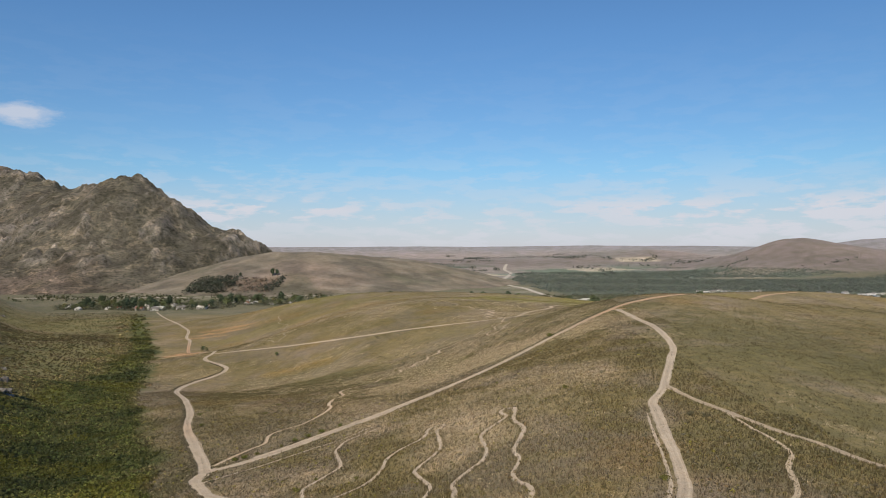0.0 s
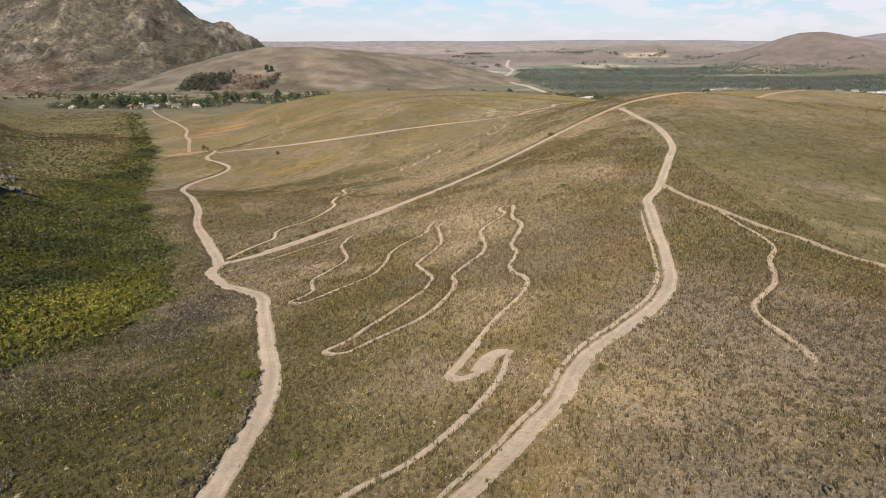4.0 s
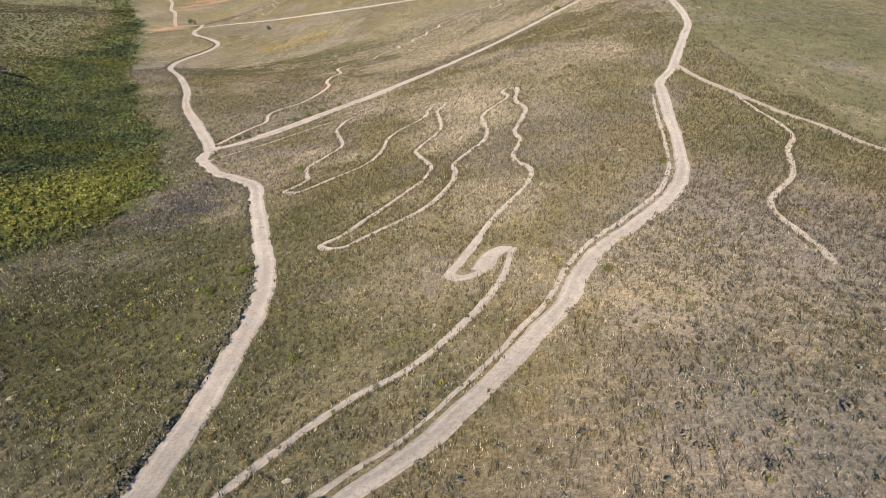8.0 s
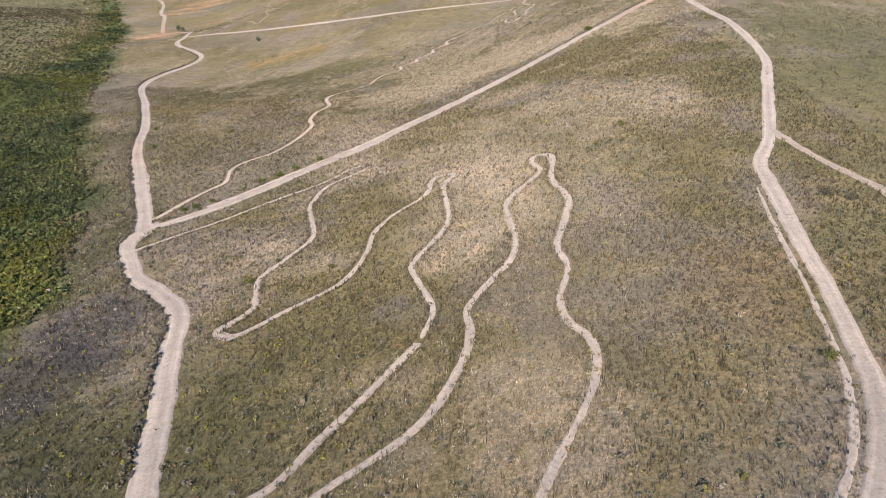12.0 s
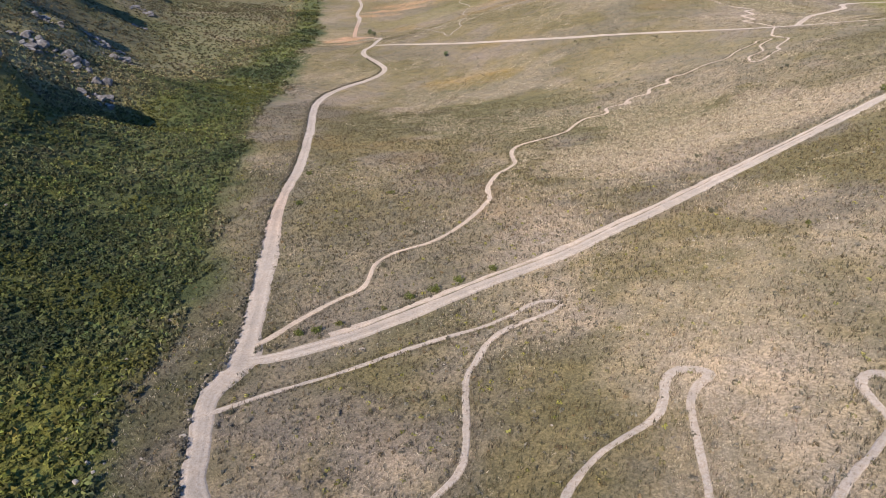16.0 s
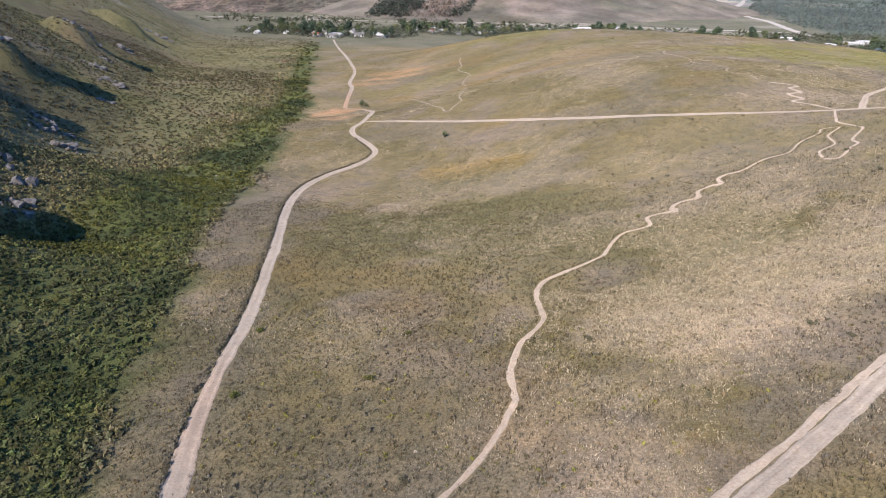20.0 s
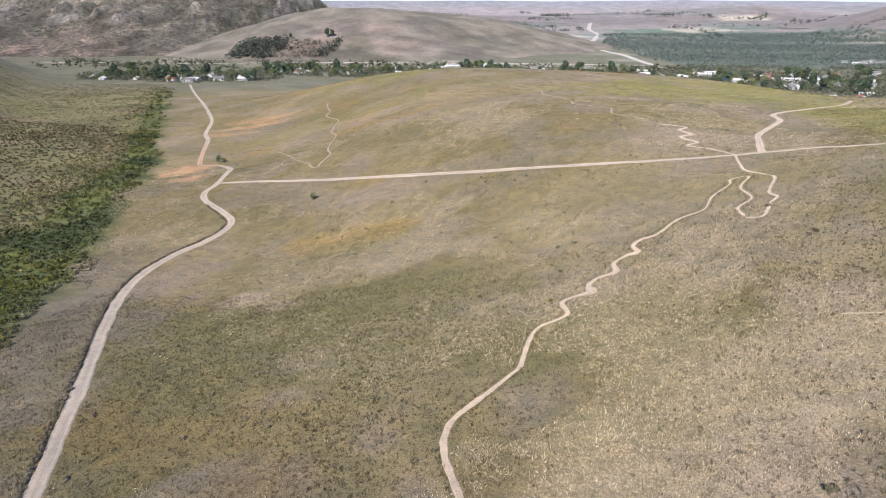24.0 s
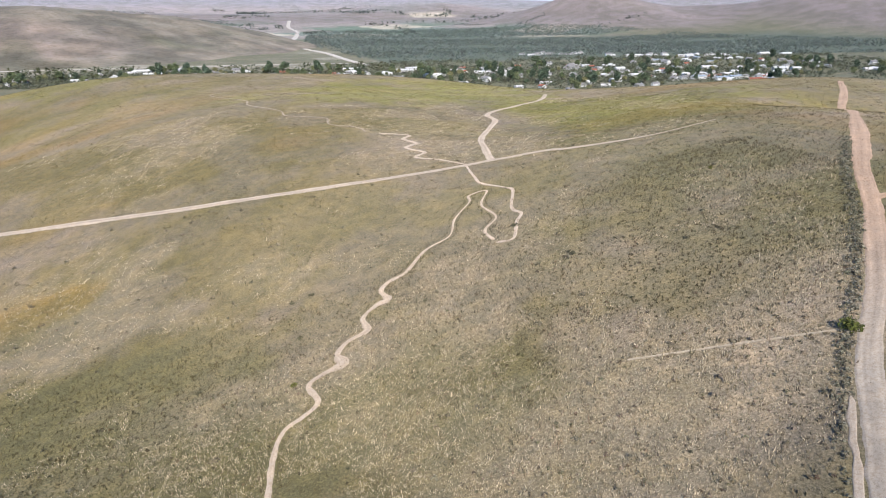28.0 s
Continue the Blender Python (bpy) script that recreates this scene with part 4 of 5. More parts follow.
def moist(c, x, y):
    w = smooth(0.1, 0.5, wave_noise(x, y, 101, 18, 3))[:, None]
    far = smooth(0.8, 1.3, (left_bank(y) - x) / np.interp(y, [60, 200, 260, 400, 600], [170, 75, 48, 24, 16]))[:, None]
    c = c * (1 + 0.4 * far)
    w = w * smooth(1.3, 0.8, (left_bank(y) - x) / np.interp(y, [60, 200, 260, 400, 600], [170, 75, 48, 24, 16]))[:, None]
    return c * (1 - 0.6 * w) + np.array((0.13, 0.128, 0.018)) * 0.5 * w


WET = "dense green fynbos scrub on the damp valley floor"
tufts("valley_grass", *spots(-150, -50, 60, 210, 2.4, wet), 4, 0.55, 0.09, 0.12, "rank green grass between the valley scrub", 0.9)
leafy("valley_scrub", *spots(-150, -55, 60, 200, 1.7, wet), 11, 0.52, 0.72, 0.19, WET, moist, 1.2, (0.45, 1.7))
leafy("valley_scrub", *spots(-200, -55, -60, 60, 0.45, wet), 10, 0.7, 0.8, 0.26, WET, moist, 1.1, (0.45, 1.7))
leafy("valley_scrub", *spots(-260, -150, 60, 200, 0.35, wet), 9, 0.8, 0.8, 0.30, WET, moist, 1.1, (0.45, 1.7))
leafy("valley_scrub", *spots(-205, -85, 200, 330, 1.0, wet), 12, 0.56, 0.72, 0.19, WET, moist, 1.15, (0.45, 1.7))
leafy("valley_scrub", *spots(-330, -140, 330, 620, 0.34, wet), 10, 0.8, 0.85, 0.29, WET, moist, 1.0, (0.45, 1.7))
leafy("valley_scrub", *spots(-500, -200, 560, 950, 0.03, wet), 10, 1.8, 1.4, 0.6, WET, moist, 1.0, (0.5, 1.6))


def mixed(c, x, y):
    """Small shrubs of several kinds: olive, rust, grey and yellow-green, the last mostly towards the valley."""
    kinds = np.array(((0.190, 0.165, 0.065), (0.215, 0.145, 0.070), (0.200, 0.185, 0.150), (0.300, 0.285, 0.050)))
    lush = smooth(10, -40, x) * 0.22 + 0.03
    r = RNG.random(len(x))
    pick = np.where(r < lush, 3, np.where(r < 0.5, 0, np.where(r < 0.66, 1, 2)))
    return c * 0.3 + kinds[pick] * 0.7 * RNG.uniform(0.65, 1.35, (len(x), 1))


MIXED = "low rounded shrublets in olive, rust, grey and yellow-green"
leafy("low_shrubs", *spots(-66, 66, 20, 125, 0.6, dry), 12, 0.25, 0.26, 0.08, MIXED, mixed)
leafy("low_shrubs", *spots(-105, 62, 125, 240, 0.32, dry), 10, 0.26, 0.24, 0.09, MIXED, mixed)


def heath(c, x, y):
    return c * 0.35 + np.array((0.205, 0.178, 0.128)) * RNG.uniform(0.6, 1.3, (len(x), 1)) * 0.65


# grey heath bushes over the dry slopes, and the rank growth along the valley track
leafy("heath_bushes", *spots(-70, 70, 14, 240, 0.06, dry), 18, 0.36, 0.40, 0.10, "scattered grey-green heath bushes", heath)
leafy("heath_bushes", *spots(-110, 90, 240, 400, 0.02, dry), 14, 0.45, 0.45, 0.14, "scattered grey-green heath bushes", heath)
def verge(line, d0, d1, times):
    """Places along one side of a track."""
    out = np.concatenate([offset(line, -RNG.uniform(d0, d1)) + RNG.normal(0, 0.35, line.shape) for _ in range(times)])
    return out[:, 0], out[:, 1]


def middle(line, chance, wide):
    """Scattered places along the crown of a track."""
    s = np.arange(len(line)) * 1.0
    keep = (wave_noise(s, s * 0, 123, 9, 3) > 0.0) & (RNG.random(len(line)) < chance)
    out = np.concatenate([line[keep] + RNG.normal(0, wide, line[keep].shape) for _ in range(3)])
    return out[:, 0], out[:, 1]


CROWN = "sparse tufts on the crown between the wheel ruts"
for k in (0, 1, 3):
    tufts("track_tufts", *middle(TRACKS[k][0], 0.55, 0.16), 5, 0.22, 0.05, 0.06, CROWN, 0.6, anywhere=True)
def pale_hedge(c, x, y):
    return c * 0.4 + np.array((0.235, 0.222, 0.165)) * RNG.uniform(0.6, 1.3, (len(x), 1)) * 0.6


# taller growth that crowds both edges of the footpaths
for k, reach in ((8, 0.75), (9, 0.8), (10, 0.8), (12, 0.75), (13, 0.95)):
    for side in (-1, 1):
        edge = np.concatenate([offset(TRACKS[k][0], side * reach) + RNG.normal(0, 0.16, TRACKS[k][0].shape) for _ in range(2)])
        tufts("path_edge_tufts", edge[:, 0], edge[:, 1], 4, 0.42, 0.06, 0.07, "taller tufts crowding the edges of a footpath", 0.8)
VERGE = "dark grey scrub along the edge of the jeep track"
leafy("verge_scrub", *verge(TRACKS[0][0][:600], 1.6, 2.5, 3), 18, 0.38, 0.55, 0.11, VERGE, heath, 0.72)
hedge = TRACKS[1][0]
leafy("verge_scrub", *verge(hedge[(hedge[:, 0] > 22) & (hedge[:, 0] < 96)], 1.8, 3.4, 6), 14, 0.30, 0.42, 0.10, "grey-green scrub in a strip beside the orange track", pale_hedge)
leafy("verge_scrub", *verge(hedge[hedge[:, 0] < 22], 1.8, 2.6, 1), 14, 0.35, 0.4, 0.11, VERGE, heath, 0.7)


# ---- single things on the slopes ----
def part(name, me, parent, m=None):
    """A mesh under a thing."""
    ob = new(name, me)
    ob.parent = parent
    if m is not None:
        ob.matrix_local = m
    return ob


def on_ground(x, y, turn=0.0, sink=0.0, size=1.0):
    z = float(top(np.array([x]), np.array([y]))[0]) - sink
    return Matrix.Translation((x, y, z)) @ Matrix.Rotation(radians(turn), 4, "Z") @ Matrix.Scale(size, 4)


def boulder_mesh(name, size, seed, mat, flat=0.7):
    """A broken, weathered stone."""
    bm = bmesh.new()
    bmesh.ops.create_icosphere(bm, subdivisions=2, radius=size)
    for v in bm.verts:
        d = noise.noise(v.co * (1.3 / size) + Vector((seed * 7.1, 0, 0))) * 0.45 + noise.noise(v.co * (3.1 / size) + Vector((0, seed * 3.3, 0))) * 0.18
        v.co *= 1 + d
    rng = random.Random(seed)
    for _ in range(11):
        way = Vector((rng.gauss(0, 1), rng.gauss(0, 1), rng.gauss(0, 0.8))).normalized()
        cut = size * rng.uniform(0.5, 0.85)
        for v in bm.verts:
            over = v.co.dot(way) - cut
            if over > 0:
                v.co -= way * over
    for v in bm.verts:
        v.co.z *= flat
    me = bpy.data.meshes.new(name)
    bm.to_mesh(me)
    bm.free()
    me.materials.append(mat)
    return me


def pale_rock(k, p):
    a = k.noise(2.2, p, 5.0, 0.65)
    return k.ramp(a, (0.3, (0.30, 0.24, 0.17)), (0.6, (0.46, 0.39, 0.30)), (0.8, (0.56, 0.49, 0.40))), a, 0.6, 0.1


PALE_ROCK = material("pale_rock", pale_rock, 0.85)
STONES = [boulder_mesh("rock", 0.5, s, PALE_ROCK) for s in (1, 2, 3, 4)]
ROCKS = [boulder_mesh("boulder", 1.0, s, ROCK, 0.85) for s in (5, 6, 7, 8)]
for x, y, size in ((-1.0, 54.3, 0.7), (-10.2, 34.8, 0.7), (-36.5, 55.1, 0.6), (-38.2, 50.2, 0.7), (-71.3, 161.3, 1.5), (-39.5, 158.3, 0.8), (11.5, 61.0, 0.5),
                   (-62.7, 123.4, 0.9), (-62.6, 125.2, 0.6), (-61.6, 126.2, 0.5), (-60.3, 127.3, 0.7), (-59.0, 128.4, 0.5), (-58.1, 130.0, 0.9), (-57.6, 131.7, 0.6), (-57.5, 133.1, 0.5), (-59.1, 124.4, 0.7), (-58.6, 126.6, 0.5), (-59.2, 132.7, 0.9), (-59.3, 136.5, 0.6), (-54.2, 134.6, 0.5), (-74.0, 139.4, 0.7), (-73.8, 154.6, 0.5), (-61.6, 120.3, 0.9), (-57.2, 128.0, 0.6)):
    ob = new("rock", STONES[int(abs(x)) % 4])
    ob.matrix_world = on_ground(x, y, x * 50, 0.05, size)
    tagged(ob, "pale tan weathered stone lying in the low veld", "rock", "stones in the veld")
for k in range(120):
    if k < 36:
        x, y = RNG.uniform(-60, 60), RNG.uniform(28, 300)
    else:
        y = RNG.uniform(70, 420)
        x = float(left_bank(y)) - RNG.uniform(-12, 55)
    if not free(np.array([x]), np.array([y]))[0]:
        continue
    ob = new("rock", STONES[k % 4])
    ob.matrix_world = on_ground(x, y, k * 37, 0.04, RNG.uniform(0.25, 0.65) * (1 + (k > 35) * 0.4))
    tagged(ob, "pale stone showing between the shrubs", "rock", "stones in the veld")

OUTCROPS = [(-172, 226, 6), (-309, 390, 8), (-384, 514, 8), (-190, 276, 9), (-199, 271, 8), (-176, 268, 5), (-229, 330, 7), (-214, 322, 6), (-232, 342, 4), (-236, 315, 6), (-309, 455, 8), (-292, 430, 5), (-330, 470, 6), (-400, 578, 9), (-412, 553, 7), (-372, 520, 6), (-500, 744, 12), (-470, 700, 9), (-250, 352, 5), (-350, 500, 5)]
for k, (x, y, reach) in enumerate(OUTCROPS):
    crag = new("rock_outcrop")
    crag.matrix_world = on_ground(x, y, k * 40)
    tagged(crag, "broken grey sandstone outcrop on the steep green slope", "rock outcrop", "outcrops on the slope")
    for j in range(16 + 2 * reach):
        a, d = RNG.uniform(0, 2 * math.pi), reach * RNG.uniform(0, 1) ** 0.7
        px, py = x + d * math.cos(a) * 1.1, y + d * math.sin(a) * 0.9
        z = float(lie(np.array([px]), np.array([py]))[0])
        s = (0.2 + 1.9 * RNG.random() ** 3) * (0.6 + reach / 12)
        ob = part("boulder", ROCKS[j % 4], crag)
        ob.matrix_world = Matrix.Translation((px, py, z + 0.1 * s)) @ Matrix.Rotation(RNG.uniform(-0.9, 1.6), 4, "Z") @ Matrix.Rotation(RNG.uniform(-0.2, 0.8), 4, "X") @ Matrix.Diagonal((s * RNG.uniform(1.0, 1.9), s, s * RNG.uniform(0.5, 1.2), 1))


def bark(k, p):
    a = k.noise(6.0, p, 4.0)
    return k.ramp(a, (0.3, (0.06, 0.045, 0.03)), (0.7, (0.14, 0.11, 0.08))), a, 0.5, 0.05


BARK = material("bark", bark, 0.9)


def leaf_ball(name, lobes, leaves, leaf, colour, seed):
    """Loose leaves round several lobes (x, y, z, radius): one mesh with gaps."""
    rng = np.random.default_rng(seed)
    out, tint = [], []
    for lx, ly, lz, r in lobes:
        d = rng.normal(0, 1, (leaves, 3))
        d /= np.linalg.norm(d, axis=1)[:, None]
        c = np.array((lx, ly, lz)) + d * (r * rng.uniform(0.55, 1.05, (leaves, 1)))
        out.append(c[:, None, :] + rng.normal(0, leaf, (leaves, 3, 3)))
        tint.append(np.tile(np.array(colour) * rng.uniform(0.7, 1.35), (leaves * 3, 1)) * np.repeat(rng.uniform(0.75, 1.25, (leaves, 1)), 3, 0))
    v = np.concatenate(out).reshape(-1, 3)
    return mesh_from(name, v, np.arange(len(v)).reshape(-1, 3), PLANT, np.concatenate(tint))


def stems(name, segments):
    """Tapered limbs: (start, end, start radius, end radius)."""
    bm = bmesh.new()
    for a, b, r0, r1 in segments:
        a, b = Vector(a), Vector(b)
        turn = (b - a).to_track_quat("Z", "Y").to_matrix().to_4x4()
        bmesh.ops.create_cone(bm, cap_ends=True, segments=7, radius1=r0, radius2=r1, depth=(b - a).length, matrix=Matrix.Translation((a + b) / 2) @ turn)
    me = bpy.data.meshes.new(name)
    bm.to_mesh(me)
    bm.free()
    me.materials.append(BARK)
    return me


def bush_template(seed, colour, size):
    rng = np.random.default_rng(seed)
    lobes = [(rng.normal(0, 0.3) * size, rng.normal(0, 0.3) * size, rng.uniform(0.3, 0.6) * size, rng.uniform(0.3, 0.5) * size) for _ in range(7)]
    return (stems("stem", [((0, 0, -0.1), (lx * 0.8, ly * 0.8, lz), 0.05 * size, 0.015 * size) for lx, ly, lz, r in lobes]), leaf_ball("foliage", lobes, 60, 0.085 * size, colour, seed))


BUSHES = [bush_template(11, (0.125, 0.138, 0.032), 0.9), bush_template(12, (0.15, 0.148, 0.042), 0.8), bush_template(13, (0.125, 0.117, 0.075), 0.8)]


def bush(x, y, kind, size, label):
    b = new("bush")
    b.matrix_world = on_ground(x, y, x * 31, 0.0, size)
    part("stem", BUSHES[kind][0], b)
    part("foliage", BUSHES[kind][1], b)
    return tagged(b, label, "bush", "bushes in the veld")


for x, y, size in ((-49.6, 160.7, 1.0), (-47.6, 161.9, 1.1), (-45.3, 163.9, 0.9), (-37.7, 171.9, 1.1), (-34.8, 174.4, 1.2), (-32.2, 177.4, 1.2), (-27.7, 181.2, 1.0), (-40.5, 168.6, 0.7),
                   (-24.4, 76.4, 1.5), (-13.3, 51.5, 0.9), (41.2, 260.9, 1.9), (15.6, 60.4, 0.8), (-27.4, 71.0, 1.0), (-75.0, 209.0, 1.1), (-82.5, 229.0, 1.0)):
    bush(x, y, 0 if size > 0.95 else 1, size, "bright green rounded bush beside the track")
for k in range(46):
    x, y = RNG.uniform(-60, 75), RNG.uniform(40, 340)
    if free(np.array([x]), np.array([y]))[0]:
        bush(x, y, 1 if k % 3 == 0 else 2, RNG.uniform(0.6, 1.1), "yellow-green bush among dry tufts" if k % 3 == 0 else "dark grey-green bush among dry tufts")


# ---- trees ----
def tree_template(seed, colour, tall, wide):
    rng = np.random.default_rng(seed)
    lobes = []
    for k in range(11):
        a, r = 2 * math.pi * k / 11 + rng.uniform(-0.3, 0.3), wide * rng.uniform(0.15, 0.75)
        lobes.append((r * math.cos(a), r * math.sin(a), tall * rng.uniform(0.42, 0.86), wide * rng.uniform(0.3, 0.5)))
    lobes.append((0, 0, tall * 0.85, wide * 0.4))
    limbs = [((0, 0, -0.3), (0, 0, tall * 0.45), 0.035 * tall, 0.02 * tall)]
    limbs += [((0, 0, tall * 0.3), (lx * 0.8, ly * 0.8, lz), 0.016 * tall, 0.006 * tall) for lx, ly, lz, r in lobes[:7]]
    return stems("trunk", limbs), leaf_ball("crown", lobes, 40, 0.075 * tall, colour, seed)


# leaf colours raised to carry the haze over the village
TREES = [tree_template(21, (0.129, 0.157, 0.079), 11, 4.6), tree_template(22, (0.161, 0.182, 0.096), 9, 4.4), tree_template(23, (0.092, 0.122, 0.072), 13, 4.6), tree_template(24, (0.221, 0.216, 0.111), 7, 3.8), tree_template(25, (0.078, 0.107, 0.072), 15, 3.4)]


def tree(x, y, kind, size, label, group):
    t = new("tree")
    t.matrix_world = on_ground(x, y, x * 17, 0.0, size)
    part("trunk", TREES[kind][0], t)
    part("crown", TREES[kind][1], t)
    return tagged(t, label, "tree", group)


tree(-100.0, 404.5, 1, 0.27, "lone small dark tree standing in open veld", "trees in the veld")
tree(-186.5, 523.0, 1, 0.45, "small tree in the bend of the track", "trees in the veld")
tree(-183.0, 521.0, 3, 0.4, "small tree in the bend of the track", "trees in the veld")


# ---- the village in the valley ----
def plain_paint(name, colour, rough=0.8):
    return material(name, lambda k, p: (k.mix(colour, tuple(c * 0.8 for c in colour), k.noise(0.6, p, 4.0)), None, 0, 0), rough)


WHITE, GREY_ROOF, RED_ROOF, BLUE_ROOF, PALE_ROOF, GLASS = plain_paint("whitewash", (0.68, 0.66, 0.62)), plain_paint("grey_roof", (0.25, 0.235, 0.22)), plain_paint("red_roof", (0.34, 0.12, 0.075)), plain_paint("blue_roof", (0.28, 0.32, 0.36)), plain_paint("pale_roof", (0.60, 0.58, 0.55)), plain_paint("dark_glass", (0.03, 0.035, 0.04), 0.15)


def solid(name, verts, faces, mat):
    me = bpy.data.meshes.new(name)
    me.from_pydata(verts, [], faces)
    me.update()
    me.materials.append(mat)
    return me


def box(name, x, y, z, cx, cy, cz, mat):
    v = [(cx + sx * x / 2, cy + sy * y / 2, cz + sz * z / 2) for sx in (-1, 1) for sy in (-1, 1) for sz in (-1, 1)]
    return solid(name, v, [(0, 1, 3, 2), (4, 6, 7, 5), (0, 4, 5, 1), (2, 3, 7, 6), (0, 2, 6, 4), (1, 5, 7, 3)], mat)


def house_template(long, deep, high, rise, roof):
    e = 0.45
    gable = [(-long / 2, -deep / 2, -0.6), (long / 2, -deep / 2, -0.6), (long / 2, deep / 2, -0.6), (-long / 2, deep / 2, -0.6),
             (-long / 2, -deep / 2, high), (long / 2, -deep / 2, high), (long / 2, deep / 2, high), (-long / 2, deep / 2, high), (-long / 2, 0, high + rise), (long / 2, 0, high + rise)]
    wall = solid("wall", gable, [(0, 1, 5, 4), (2, 3, 7, 6), (0, 4, 8, 7, 3), (1, 2, 6, 9, 5), (3, 2, 1, 0)], WHITE)
    top = []
    for lift in (0.03, 0.22):
        for sx in (-1, 1):
            top += [(sx * (long / 2 + e), -deep / 2 - e, high - e * rise / deep * 2 + lift), (sx * (long / 2 + e), 0, high + rise + lift), (sx * (long / 2 + e), deep / 2 + e, high - e * rise / deep * 2 + lift)]
    roofing = solid("roof", top, [(6, 9, 10, 7), (7, 10, 11, 8), (0, 1, 4, 3), (1, 2, 5, 4), (0, 3, 9, 6), (2, 8, 11, 5), (0, 6, 7, 1), (1, 7, 8, 2), (3, 4, 10, 9), (4, 5, 11, 10)], roof)
    panes = [(box("window_frame", 1.5, 0.10, 1.4, sx * long * 0.3, -deep / 2 - 0.02, high * 0.55, WHITE), box("pane", 1.2, 0.06, 1.1, sx * long * 0.3, -deep / 2 - 0.06, high * 0.55, GLASS)) for sx in (-1, 1)] + [box("door", 1.0, 0.12, 2.0, 0, -deep / 2 - 0.03, 1.0, GLASS), box("chimney", 0.8, 0.8, 1.6, long * 0.35, deep * 0.12, high + rise + 0.2, WHITE)]
    return [("wall", wall), ("roof", roofing), ("window", panes[0]), ("window", panes[1]), ("door", panes[2]), ("chimney", panes[3])]


HOUSES = [(house_template(13, 8, 3.2, 2.4, GREY_ROOF), "white cottage with a grey pitched roof among trees"), (house_template(16, 9, 3.4, 2.0, PALE_ROOF), "white house with a pale metal roof among trees"),
          (house_template(11, 8, 3.0, 2.6, RED_ROOF), "white cottage with a red tiled roof among trees"), (house_template(26, 10, 4.2, 1.8, PALE_ROOF), "long white shed with a pale metal roof"),
          (house_template(22, 9, 3.6, 1.4, BLUE_ROOF), "long low building with a blue metal roof"), (house_template(15, 8, 5.6, 2.6, GREY_ROOF), "two-storey white house with a grey roof")]


def house(x, y, kind, turn, size=1.0):
    h = new("house")
    h.matrix_world = on_ground(x, y, turn, 0.0, size)
    for name, me in HOUSES[kind][0]:
        if name == "window":
            part("pane", me[1], part(name, me[0], h))
        else:
            part(name, me, h)
    return tagged(h, HOUSES[kind][1], "house", "houses of the village")


ZONES = [(-545, 1085, 70, 40, 4, 42), (-430, 1075, 85, 55, 12, 46), (-300, 1170, 110, 45, 8, 50), (-120, 1215, 120, 55, 14, 52), (70, 1190, 120, 60, 16, 48), (270, 1120, 130, 90, 26, 58), (470, 1100, 150, 130, 34, 66), (650, 1000, 120, 80, 26, 30), (800, 1180, 170, 140, 26, 50), (420, 960, 110, 50, 6, 26), (960, 1010, 150, 120, 14, 26)]
GROVES = []
for zx, zy, rx, ry, homes, trees in ZONES:
    for k in range(int(homes * 1.45)):
        a, d = RNG.uniform(0, 2 * math.pi), math.sqrt(RNG.uniform(0, 1))
        house(zx + rx * d * math.cos(a), zy + ry * d * math.sin(a), int(RNG.choice([0, 1, 1, 2, 5, 0, 3])) if zx < 600 else int(RNG.choice([1, 1, 3, 0, 0, 2, 5, 1, 4])), float(RNG.choice([0, 12, -15, 90, 100])) + RNG.uniform(-6, 6), RNG.uniform(0.6, 0.95))
    for k in range(int(trees * 0.7) + 2):
        a, d = RNG.uniform(0, 2 * math.pi), math.sqrt(RNG.uniform(0, 1))
        tree(zx + rx * d * math.cos(a) * 1.08, zy + ry * d * math.sin(a) * 1.05, int(RNG.integers(0, 5)), RNG.uniform(0.5, 1.35), "broad-leaved tree between the village houses", "trees of the village")
    count = trees * 13
    a, d = RNG.uniform(0, 2 * math.pi, count), np.sqrt(RNG.uniform(0, 1, count))
    GROVES.append(np.stack([zx + rx * d * np.cos(a) * 1.15, zy + ry * d * np.sin(a) * 1.2], 1))
for k in range(14):
    house(545 + 10 * k + RNG.uniform(-4, 4), 1436 + RNG.uniform(-18, 18), int(RNG.choice([1, 5, 0])), RNG.uniform(-30, 30), RNG.uniform(0.55, 0.85))
for k in range(24):
    house(690 + 11 * k + RNG.uniform(-4, 4), 1372 - 2 * k + RNG.uniform(-20, 20), int(RNG.choice([1, 1, 5])), RNG.uniform(-30, 30), RNG.uniform(0.55, 0.85))
for x, y, kind, turn in ((-436, 1020, 0, 8), (-466, 1036, 2, 4), (-404, 1038, 0, 20), (1010, 1320, 3, 5), (1045, 1300, 3, 5), (610, 960, 4, 10), (640, 968, 4, 10), (590, 980, 4, 8), (-120, 1262, 3, 3), (-60, 1275, 3, 3)):
    house(x, y, kind, turn)


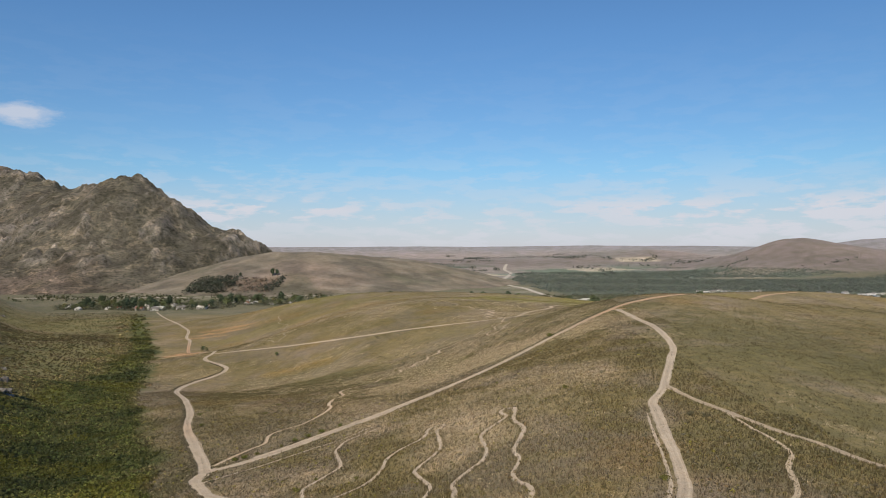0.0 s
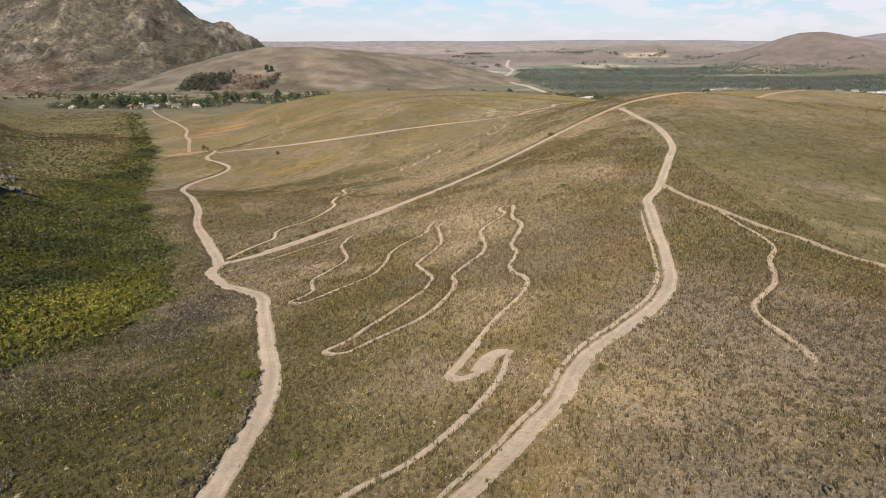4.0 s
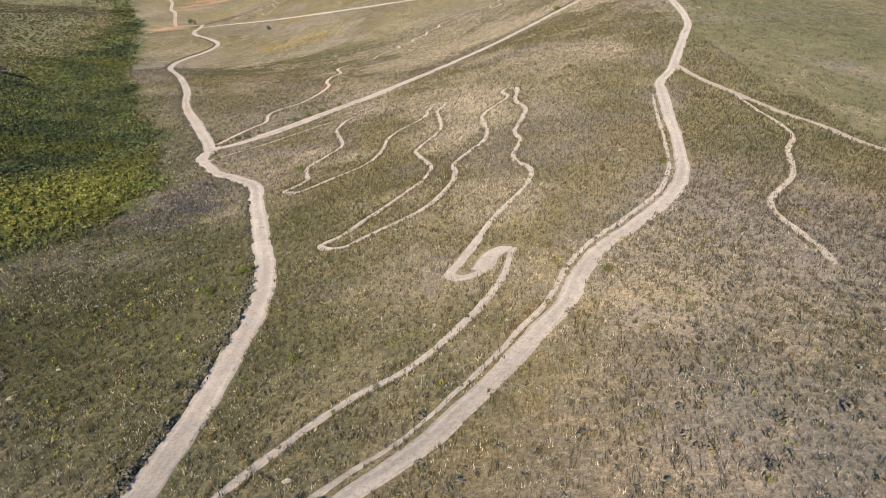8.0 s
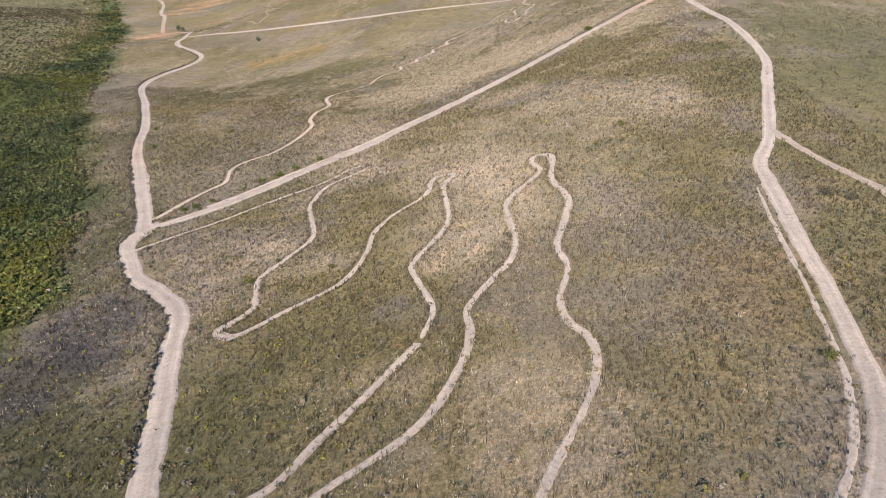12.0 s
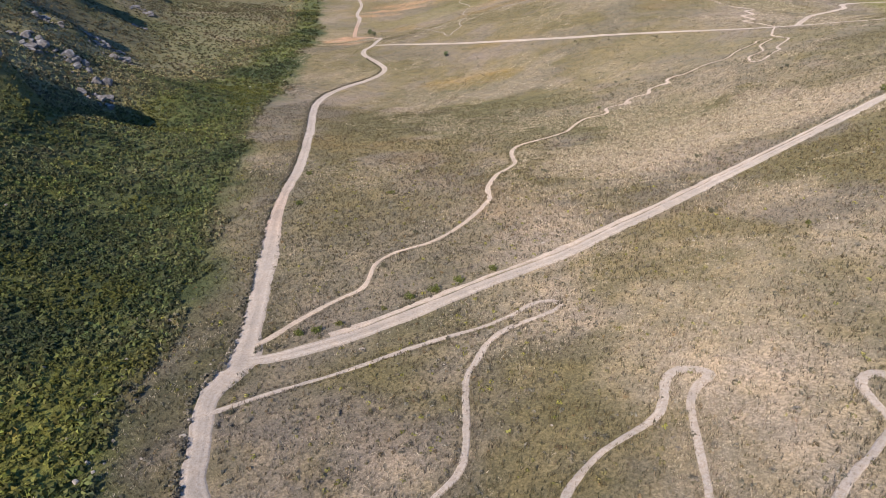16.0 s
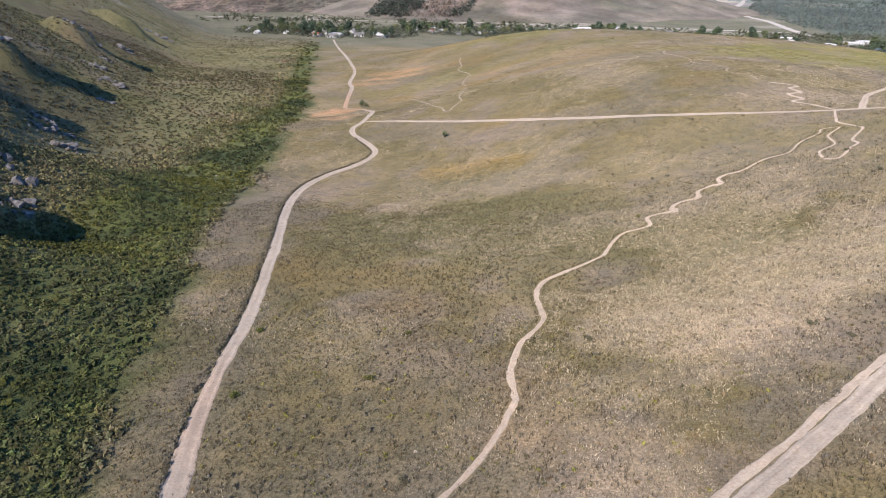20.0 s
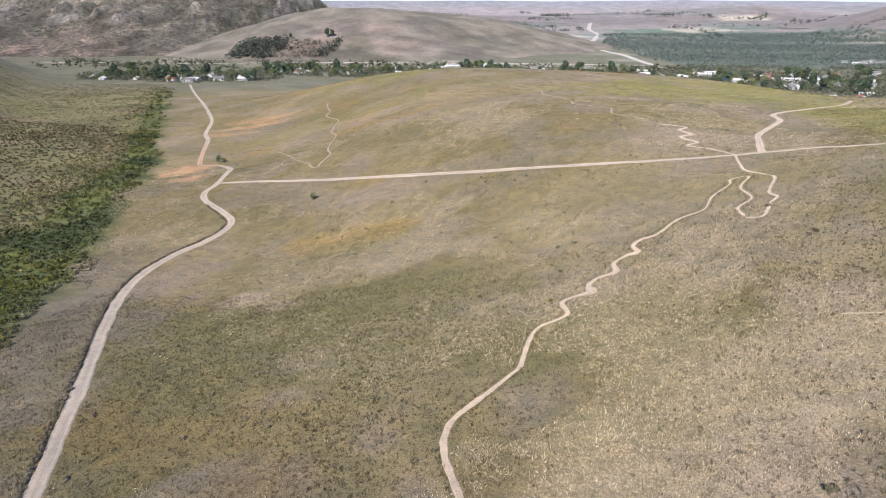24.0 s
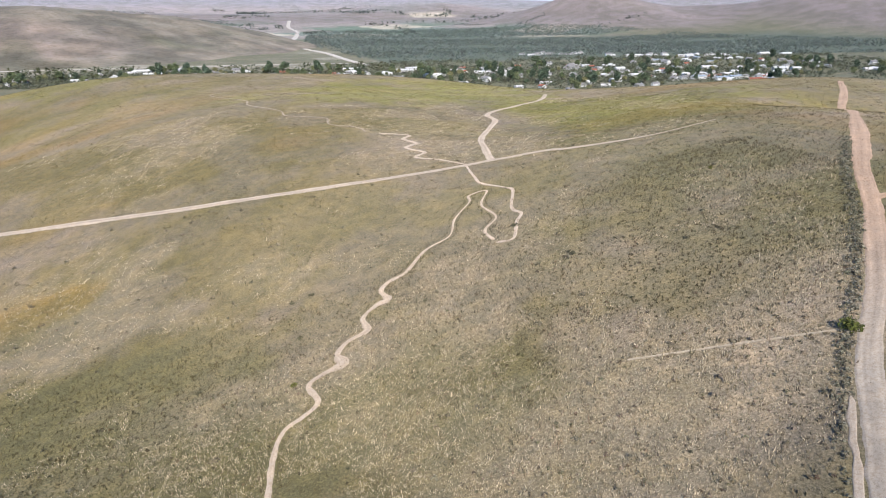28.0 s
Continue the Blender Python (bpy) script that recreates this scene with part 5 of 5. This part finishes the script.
def far_wood(name, x, y, tall, label, colour):
    """Many small rough crowns standing close: one mesh."""
    m, count = 9, len(x)
    s = RNG.uniform(0.6, 1.3, count)
    z = top(x, y)
    c = np.repeat(np.stack([x, y, z + tall * 0.45 * s], 1), m, 0)
    d = RNG.normal(0, 1, (count * m, 3)) * np.array((0.33, 0.33, 0.3)) * (np.repeat(s, m) * tall)[:, None]
    v = (c + d)[:, None, :] + RNG.normal(0, 0.2 * tall, (count * m, 3, 3)) * np.array((1, 1, 0.8))
    col = np.array(colour) * RNG.uniform(0.75, 1.28, (count, 1)) * RNG.uniform(0.92, 1.08, (count, 3))
    ob = new(name, mesh_from(name, v.reshape(-1, 3), np.arange(count * m * 3).reshape(-1, 3), PLANT, np.repeat(col, m * 3, 0)))
    return tagged(ob, label, "trees", kind="stuff")


def in_wood(x, y):
    edge = np.interp(y, [1380, 1424, 1605, 1755, 2008, 2220, 2434, 2800], [240, 216, 206, 184, 188, 222, 254, 290])
    thin = wave_noise(x * 0.5, y * 1.6, 111, 220, 5, 0.6)
    return (x > edge + 14) & (y > np.interp(x, [200, 690, 1100, 2200], [1330, 1400, 1330, 1120])) & (y < np.interp(x, [200, 600, 930, 1402, 1613, 1900], [2560, 2700, 2850, 2120, 1540, 1200])) & (RNG.random(len(x)) < smooth(-0.34, 0.05, thin))


# valley haze mixed into the crown colour, paler and bluer than the trees
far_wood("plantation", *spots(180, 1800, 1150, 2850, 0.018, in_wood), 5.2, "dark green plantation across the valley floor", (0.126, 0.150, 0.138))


def in_village(x, y):
    low = np.interp(x, [-600, -300, 0, 300, 700, 1150], [1040, 1120, 1130, 990, 900, 930])
    deep = np.interp(x, [-600, -300, 0, 300, 700, 1150], [90, 110, 150, 360, 460, 400])
    return (y > low) & (y < low + deep) & (wave_noise(x, y, 121, 45, 3, 0.6) > -0.12)


gx, gy = spots(-600, 1150, 900, 1400, 0.03, in_village)
GROVES.append(np.stack([gx, gy], 1))
groves = np.concatenate(GROVES)
# grove colour lightened in place of haze
far_wood("village_trees", groves[:, 0], groves[:, 1], 4.4, "garden trees and hedges filling the village", (0.112, 0.122, 0.084))
far_wood("river_thicket", *spots(-800, 240, 1190, 1330, 0.006, lambda x, y: wave_noise(x, y, 113, 60, 3) > -0.1), 7, "thicket of low trees along the river", (0.060, 0.066, 0.032))
far_wood("hill_wood", *spots(-530, -345, 1370, 1480, 0.04, lambda x, y: (x < -450 + 14 * wave_noise(x, y, 115, 40, 3)) | (np.abs(x + 358 - 0.2 * (y - 1400)) < 9)), 9, "dark wood on the foot of the ridge", (0.066, 0.076, 0.060))
far_wood("dead_wood", *spots(-470, -352, 1370, 1475, 0.035, lambda x, y: wave_noise(x, y, 119, 22, 3) > -0.15), 5, "pale dead trees on the foot of the ridge", (0.24, 0.185, 0.155))
far_wood("dead_wood", *spots(-470, -352, 1370, 1475, 0.014, lambda x, y: wave_noise(x, y, 119, 22, 3) < 0.1), 6, "grey scrub between the dead trees", (0.07, 0.068, 0.055))
for x, y, size in ((-378, 1492, 1.15), (-368, 1494, 0.95), (-446, 1482, 0.7)):
    tree(x, y, 4, size, "tall dark tree standing alone above the wood", "trees on the ridge")
far_wood("field_hedges", *spots(-500, 2000, 2300, 4200, 0.004, lambda x, y: (np.abs(wave_noise(x, y * 1.5, 117, 420, 2)) < 0.045) & (lie(x, y) < 20)), 10, "lines of trees between far fields", (0.070, 0.085, 0.075))

SAND = (0.40, 0.365, 0.32)
track("riverbed", [(-820, 1290), (-690, 1292), (-545, 1300), (-430, 1325), (-330, 1345), (-190, 1352), (-45, 1358), (85, 1362), (190, 1350)], 8, SAND, "pale dry riverbed sand below the mountain", "riverbed", 6.0, 0.8, 35, False, 0.5)
track("road_8", [(213, 1292), (201, 1424), (192, 1605), (168, 1755), (170, 2008), (205, 2220), (237, 2434), (262, 2640), (258, 2850), (290, 3100)], 14, SAND, "pale gravel road through the valley", "road", 8.0, 0.35, 37, False, 0.6)
